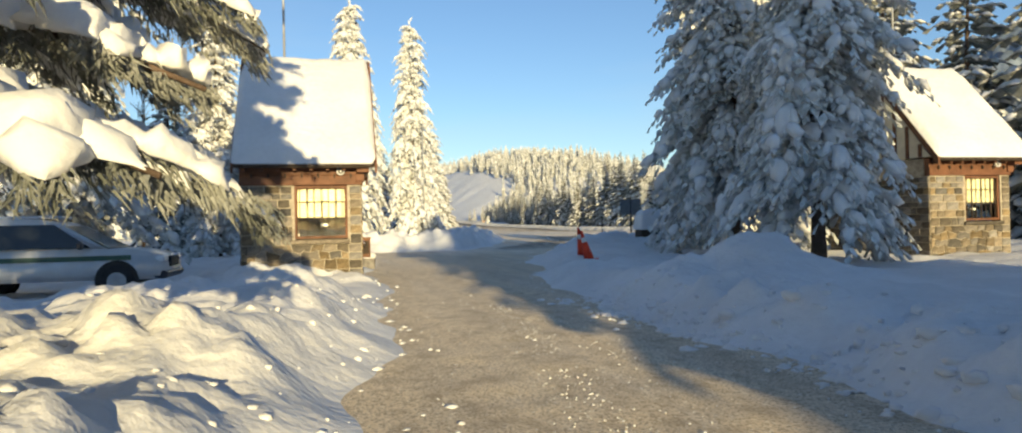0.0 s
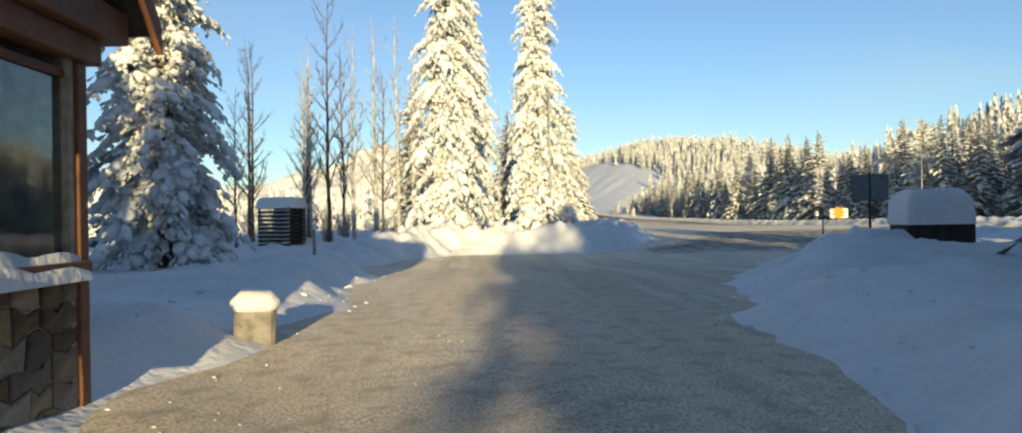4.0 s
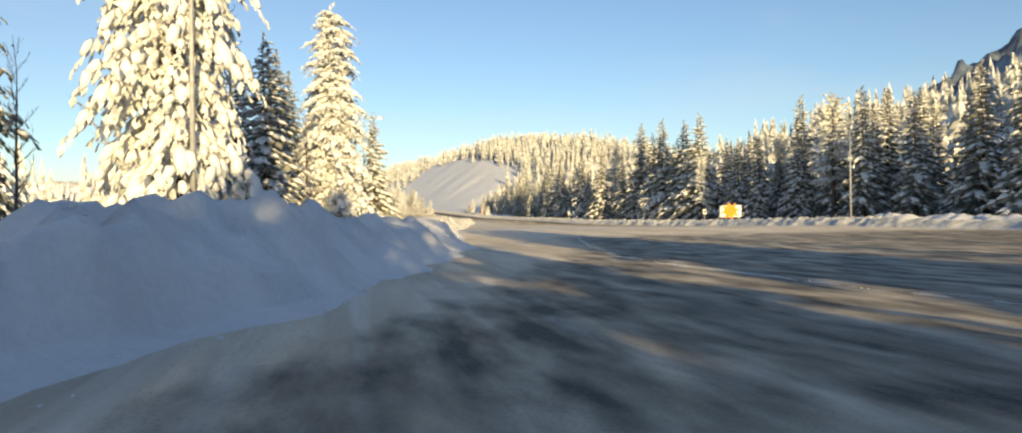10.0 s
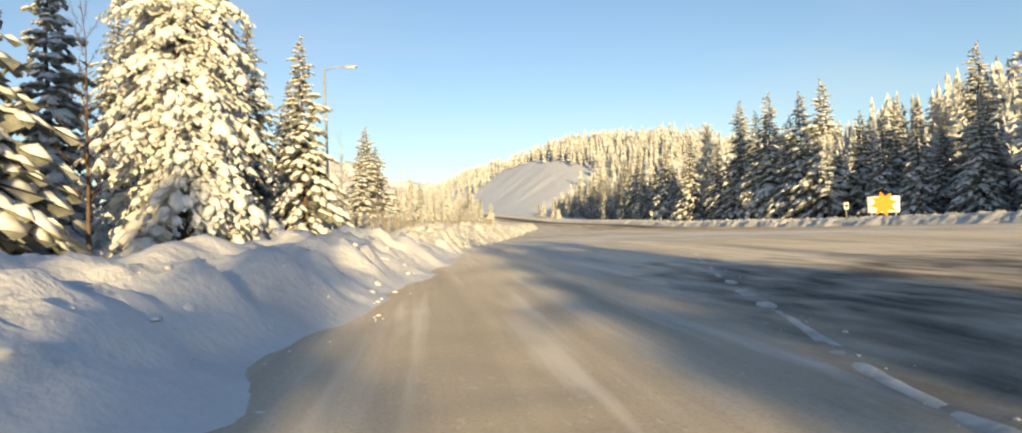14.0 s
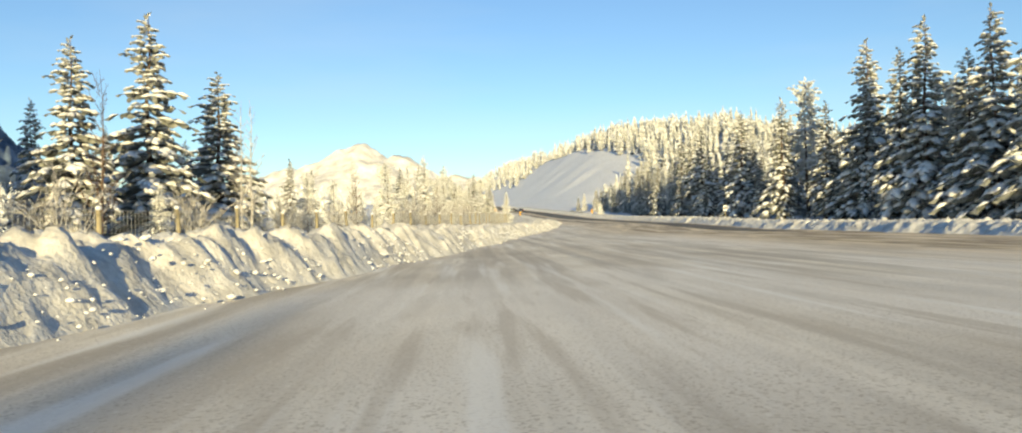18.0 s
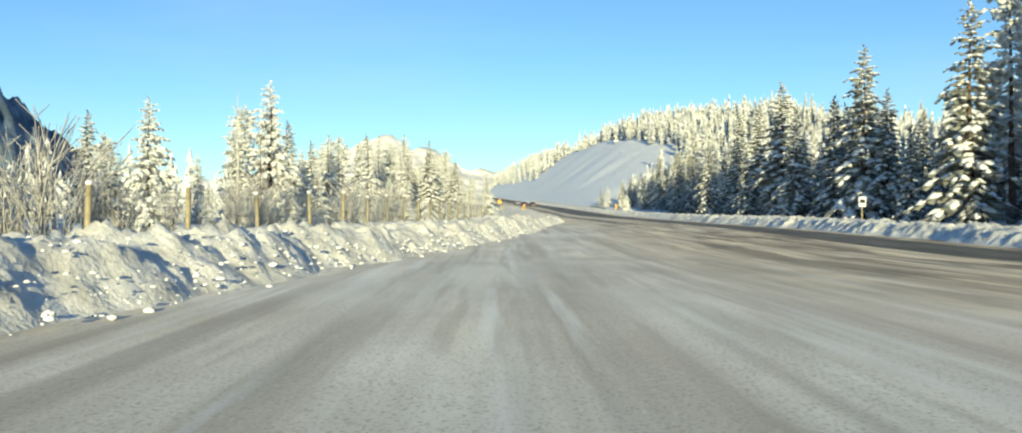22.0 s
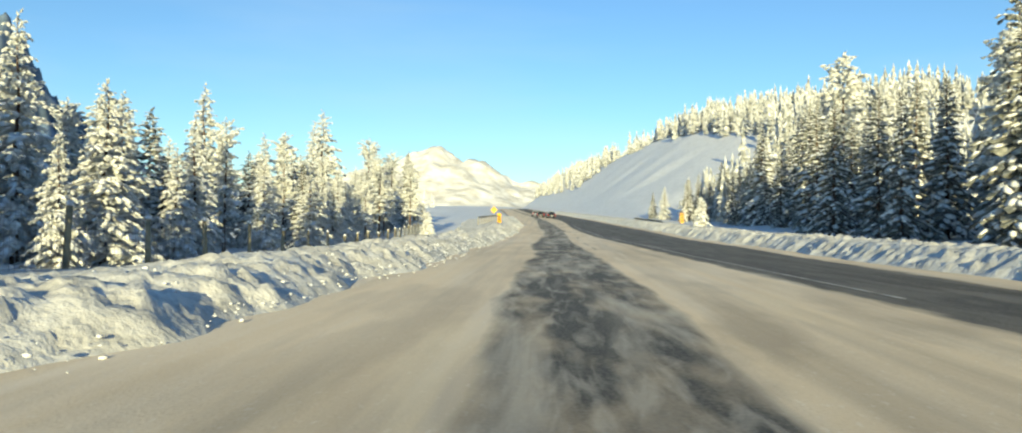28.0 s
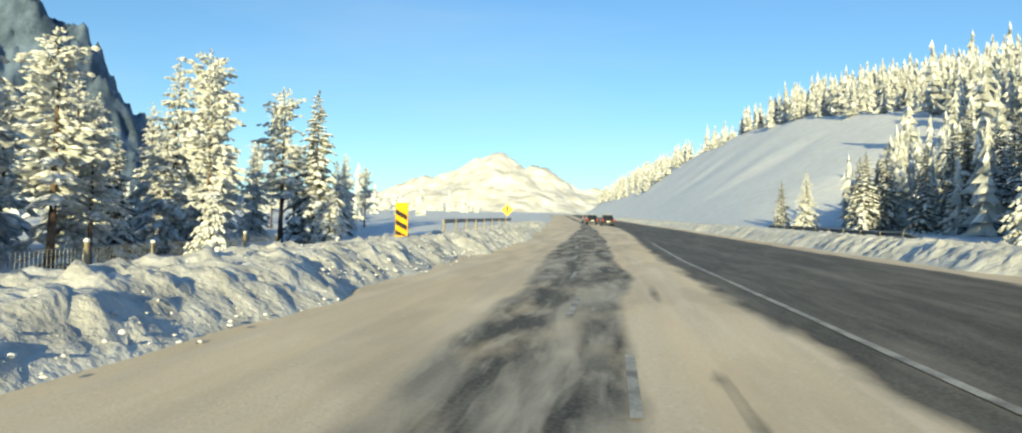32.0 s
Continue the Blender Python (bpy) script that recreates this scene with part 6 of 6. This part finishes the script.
# traffic cones leaning in the snow
cone = new("traffic_cone")
part("base", box(-.2, -.2, 0, .2, .2, .04, .015), M_ORANGE, cone)
for z0, z1, mt, nm in ((.04, .58, M_ORANGE, "lower_body"), (.58, .72, M_WHITE, "reflective_band"), (.72, .92, M_ORANGE, "upper_body")):
    part(nm, rod([(0, 0, z0), (0, 0, z1)], [.16 - .14 * z0, .16 - .14 * z1], 18), mt, cone, "", True)
tagged(cone, "orange traffic cone with a white band leaning in snow", "traffic cone", "cones by the drive")
cone_b = copy_thing(cone, pose(0, 0, 0))
for o, x, y, rx, ry in ((cone, 7.42, 20.3, 4, -13), (cone_b, 7.34, 19.5, -4, -15)):
    o.matrix_basis = pose(x, y, ground_z(x, y) - .05, rx, ry, 20)
tagged(cone_b, "orange traffic cone tipped against its neighbour in the snow", "traffic cone", "cones by the drive")

# snow-capped bin
binb = new("storage_bin")
part("body", box(-1.4, -.8, -.6, 1.4, .8, .85, .05), M_DARKWOOD, binb, "dark timber body")
for k in range(7):
    x = -1.25 + k * .42
    part("board", box(x - .19, -.83, -.4, x + .19, -.802, .8, .008), M_DARKWOOD, binb)
U, Vv = np.meshgrid(np.linspace(0, 1, 26), np.linspace(0, 1, 20), indexing="ij")
e_ = np.minimum(np.minimum(U, 1 - U) * 3.0, np.minimum(Vv, 1 - Vv) * 1.9)
Zc = .86 + np.where(e_ < 1e-6, -.3, .95 * np.sqrt(np.clip(1 - (1 - np.clip(e_ / .55, 0, 1)) ** 2, 0, 1)) + .03 * fbm(U * 3, Vv * 2, 2, 2, 5))
sheet("snow_cap", -1.5 + 3 * U, -.95 + 1.9 * Vv, Zc, M_SNOW, binb)["label"] = "thick rounded cap of snow"
binb.matrix_basis = pose(19.9, 41.6, .35, 0, 0, -8)
binb.scale = (.76, 1, 1)
tagged(binb, "dark timber storage bin under a thick snow cap", "bin")

# slatted log shelter beside the bare trees
sh = new("slatted_shelter")
for k in range(9):
    z = .35 + k * .17
    part("slat", box(-1.3, -1.0, z, 1.3, -.93, z + .1, .015), M_DARKWOOD, sh)
    part("slat", box(-1.33, -.92, z + .03, -1.26, .95, z + .13, .015), M_DARKWOOD, sh)
    part("slat", box(1.26, -.92, z + .03, 1.33, .95, z + .13, .015), M_DARKWOOD, sh)
    part("slat_snow", box(-1.28, -1.03, z + .101, 1.28, -.95, z + .125, .008), M_SNOW, sh)
for x in (-1.2, 1.2):
    for y in (-.88, .88):
        part("corner_post", box(x - .07, y - .07, -.6, x + .07, y + .07, 1.9, .01), M_WOOD, sh)
part("back_wall", box(-1.2, .9, -.2, 1.2, .95, 1.9), M_DARKWOOD, sh)
part("roof_board", box(-1.4, -1.1, 1.9, 1.4, 1.1, 1.97, .01), M_DARKWOOD, sh)
Zc = 1.975 + np.where(e_ < 1e-6, -.06, .42 * np.sqrt(np.clip(1 - (1 - np.clip(e_ / .4, 0, 1)) ** 2, 0, 1)))
sheet("roof_snow", -1.42 + 2.84 * U, -1.12 + 2.24 * Vv, Zc, M_SNOW, sh)
sh.matrix_basis = pose(-7.6, 58, -.35, 0, 0, -20)
sh.scale = (.8, .8, 1.35)
tagged(sh, "dark slatted timber shelter with a snowy roof", "shelter")

# snow-capped stone block beside the drive
sb = new("stone_block")
part("block", box(-.22, -.2, -.3, .22, .2, .38, .05), M_STONE, sb)
part("snow_cap", box(-.26, -.24, .3, .26, .24, .55, .1), M_SNOW, sb, "", True)
sb.matrix_basis = pose(1.3, 24.9, .05, 3, 2, 15)
tagged(sb, "low stone block plastered with snow", "stone block")


# ---------------- guard rails ----------------
def guard_rail(points, zs, label):
    e = new("guard_rail")
    for k, ((x0, y0), (x1, y1)) in enumerate(zip(points, points[1:])):
        d = Vector((x1 - x0, y1 - y0, zs[k + 1] - zs[k]))
        n = Vector((-d.y, d.x, 0)).normalized()
        bm = bmesh.new()
        sec = [(0, 0), (.04, .06), (0, .12), (0, .18), (.04, .24), (0, .31)]
        a = [bm.verts.new(Vector((x0, y0, zs[k])) + n * q + Vector((0, 0, w))) for q, w in sec]
        b = [bm.verts.new(Vector((x1, y1, zs[k + 1])) + n * q + Vector((0, 0, w))) for q, w in sec]
        for i in range(5):
            bm.faces.new((a[i], a[i + 1], b[i + 1], b[i]))
        bmesh.ops.solidify(bm, geom=list(bm.faces), thickness=.012)
        part("beam", bm, M_METAL, e)
        for f in (0, .5):
            p = Vector((x0, y0, zs[k])) + d * f
            part("post", box(p.x - .07, p.y - .07, p.z - 1.0, p.x + .07, p.y + .07, p.z + .28, .01), M_WOOD, e)
    return tagged(e, label, "guard rail", "guard rails")


ysr = [340, 346, 352, 358, 364, 370, 376]
guard_rail([(69.2, y) for y in ysr], [float(base_z(y)) + (.75 if i else .1) for i, y in enumerate(ysr)], "galvanised guard rail half buried in snow")
ysl = [362, 369, 376, 383, 390]
guard_rail([(42.6 + .04 * (y - 362), y) for y in ysl], [float(base_z(y)) + .8 for y in ysl], "galvanised guard rail on the bend's outer side")

# ---------------- fence ----------------
def post_lift(y):
    return -.2 + .3 * float(smooth(302, 282, y)) + .25 * float(smooth(252, 230, y))


fence = new("fence")
tagged(fence, "wooden post fence with wire netting, snow on the posts", "fence")
yy = 109.6
spots_f = []
while yy < 352:
    spots_f.append((fence_x(yy), yy))
    yy += 4.27
for k, (x, y) in enumerate(spots_f):
    z = float(base_z(y) - side_dip(x, y)) + post_lift(y)
    h = 1.9 + .12 * math.sin(k * 2.1)
    p = part("post", rod([(0, 0, -.5), (0, 0, h)], [.1, .085], 8), M_WOOD, fence, "", True)
    p.matrix_basis = pose(x, y, z, 2 * math.sin(k), 2 * math.cos(k * 1.7), 0)
    cap = rod([(0, 0, h + .002), (0, 0, h + .08), (0, 0, h + .14)], [.1, .11, .05], 8)
    c_ = part("snow_cap", cap, M_SNOW, p, "", True)
for (x0, y0), (x1, y1) in zip(spots_f, spots_f[1:]):
    V, F = [], []

    def wire(a, b, r_=.006):
        k = len(V)
        for q in (a, b):
            V.extend([(q[0] + r_, q[1], q[2] - r_), (q[0] - r_, q[1] + r_, q[2] - r_), (q[0], q[1] - r_, q[2] + r_)])
        for j in range(3):
            F.append((k + j, k + (j + 1) % 3, k + 3 + (j + 1) % 3, k + 3 + j))
    z0, z1 = float(base_z(y0) - side_dip(x0, y0)) + post_lift(y0), float(base_z(y1) - side_dip(x1, y1)) + post_lift(y1)
    for w in (.25, .6, .95, 1.3, 1.62, 1.8):
        wire((x0, y0, z0 + w), (x1, y1, z1 + w), .008)
    for k in range(1, 22):
        f = k / 22
        x, y, z = x0 + (x1 - x0) * f, y0 + (y1 - y0) * f, z0 + (z1 - z0) * f
        wire((x, y, z + .05), (x, y, z + 1.8), .0085)
    tagged(mesh_object("wire_netting", V, F, M_METAL, fence), kind="stuff")

# ---------------- lane markings ----------------
def strip(y0, y1, xf, half, name="lane_line"):
    n = max(2, int((y1 - y0) / 2) + 1)
    yv = np.linspace(y0, y1, n)
    Xm = np.stack([xf(yv) - half, xf(yv) + half])
    Ym = np.stack([yv, yv])
    return sheet(name, Xm, Ym, base_z(Ym) + .012, M_LINE, road)


M_LINE = material("worn_road_paint", (0.45, 0.42, 0.37), 0.7, noise_scale=2.5, vary=0.5, bump=0.2, fine=30)
for y0, xl in ((314.6, 55.55), (319.6, 54.75), (326, 54.4), (334, 54.0), (343, 53.6)):
    strip(y0, y0 + 2.4, lambda y, q=xl: q + 0 * y, .05)
strip(262, 352, lambda y: np.interp(y, MAIN_Y, MAIN_X) + .75, .07)

# ---------------- loose snow lumps ----------------
def lumps(name, spots, seed, label):
    r = random.Random(seed)
    V, F = [], []
    ico = bmesh.new()
    bmesh.ops.create_icosphere(ico, subdivisions=1, radius=1)
    ico.verts.ensure_lookup_table()
    base = [tuple(v.co) for v in ico.verts]
    tris = [tuple(v.index for v in f.verts) for f in ico.faces]
    ico.free()
    for x, y, z, s_ in spots:
        k = len(V)
        t = r.uniform(0, 6)
        c_, q = math.cos(t), math.sin(t)
        ax, ay, az = r.uniform(.7, 1.4), r.uniform(.6, 1.1), r.uniform(.35, .7)
        for a, b, d in base:
            g = s_ * r.uniform(.72, 1.2)
            a, b, d = a * ax, b * ay, d * az
            V.append((x + (a * c_ - b * q) * g, y + (a * q + b * c_) * g, z + d * g - .25 * s_))
        F.extend([(k + a, k + b, k + d) for a, b, d in tris])
    return tagged(mesh_object(name, V, F, M_SNOW), label, "snow", kind="stuff")


rl = random.Random(99)
spots = []
for i in range(4200):
    y = rl.uniform(112, 352)
    d = abs(rl.gauss(0, 1)) * 1.1
    s_ = (.02 + .07 * rl.random() ** 2.2) * (.6 if y > 245 else 1)
    hgt = float(np.interp(d, [0, 1.3, 2.6], [0, .8, .9])) * float(np.interp(y, [110, 130, 150, 185, 232, 255, 330], [1.2, 1.45, 1.45, 1.15, .85, .62, .7]))
    spots.append((float(left_toe(y)) - d + .25, y, float(base_z(y)) + hgt + rl.uniform(-.05, .08), s_))
WINDROW_Y, WINDROW_X = [60, 66, 72, 76, 84, 96, 108, 120], [25.2, 24.3, 23.9, 24.1, 25.8, 29.3, 33.4, 38]
wy = np.arange(60, 101, .12)
wv = np.linspace(-1, 1, 9)
WY = np.repeat(wy[None], 9, 0)
WX = np.interp(WY, WINDROW_Y, WINDROW_X) + wv[:, None] * (.13 + .08 * fbm(WY, WY * 0, .8, 3, 41)) + .08 * fbm(WY, WY * 0 + 3, .5, 2, 43)
WZ = base_z(WY) + np.where(np.abs(wv)[:, None] > .95, -.03, -.012 + (1 - wv[:, None] ** 2) * (.018 + .036 * fbm(WX, WY, 1.6, 4, 44)))
tagged(sheet("snow_windrow", WX, WY, WZ, M_BANK), "thin ridge of ploughed snow across the junction", "snow", kind="stuff")
lumps("snow_clods", spots, 1, "broken lumps of ploughed snow on the bank")
spots = []
px_, py_ = np.array([[rl.uniform(-8, 22) for _ in range(6500)]]), np.array([[rl.uniform(-2, 100) for _ in range(6500)]])
S_, D_ = near_snow(px_, py_)
for x, y, s_, d in zip(px_[0], py_[0], S_[0], D_[0]):
    if -.45 < d < 1.6:
        spots.append((x, y, float(base_z(y)) + s_ + .01, (.025 + .075 * rl.random() ** 2.5) * (1 if d > -.2 else .6)))
for i in range(700):
    y = rl.uniform(1, 26)
    x = rl.uniform(.8, 4.4) + .02 * y
    spots.append((x, y, float(base_z(y)) + .004, .004 + .012 * rl.random() ** 3))
for i in range(900):
    y = 3.4 + 9.5 * rl.random() ** .8
    x = float(np.interp(y, [3, 7, 13], [1.75, 2.35, 3.2])) + rl.gauss(0, .16) + (.75 if i % 4 == 0 else 0)
    spots.append((x, y, float(base_z(y)) + .003, .004 + .012 * rl.random() ** 3))
for i in range(520):
    y = rl.uniform(2.5, 13)
    x = (4.45 + rl.gauss(0, .22)) if i % 2 else 4.5 + abs(rl.gauss(0, .8))
    s_, d = near_snow(np.array([[x]]), np.array([[y]]))
    spots.append((x, y, float(base_z(y) + s_[0, 0]) + .015, .025 + .13 * rl.random() ** 3))
for i in range(420):
    x, y = rl.uniform(-6, 1.3), rl.uniform(3, 17.5)
    s_, d = near_snow(np.array([[x]]), np.array([[y]]))
    spots.append((x, y, float(base_z(y) + s_[0, 0]), .02 + .06 * rl.random() ** 2))
for i in range(160):
    y = rl.uniform(63, 106)
    x = float(np.interp(y, WINDROW_Y, WINDROW_X)) + rl.gauss(0, .2)
    spots.append((x, y, float(base_z(y)) + .01, .01 + .025 * rl.random() ** 3))
lumps("snow_clods", spots, 2, "crumbled snow along the edges of the drive")
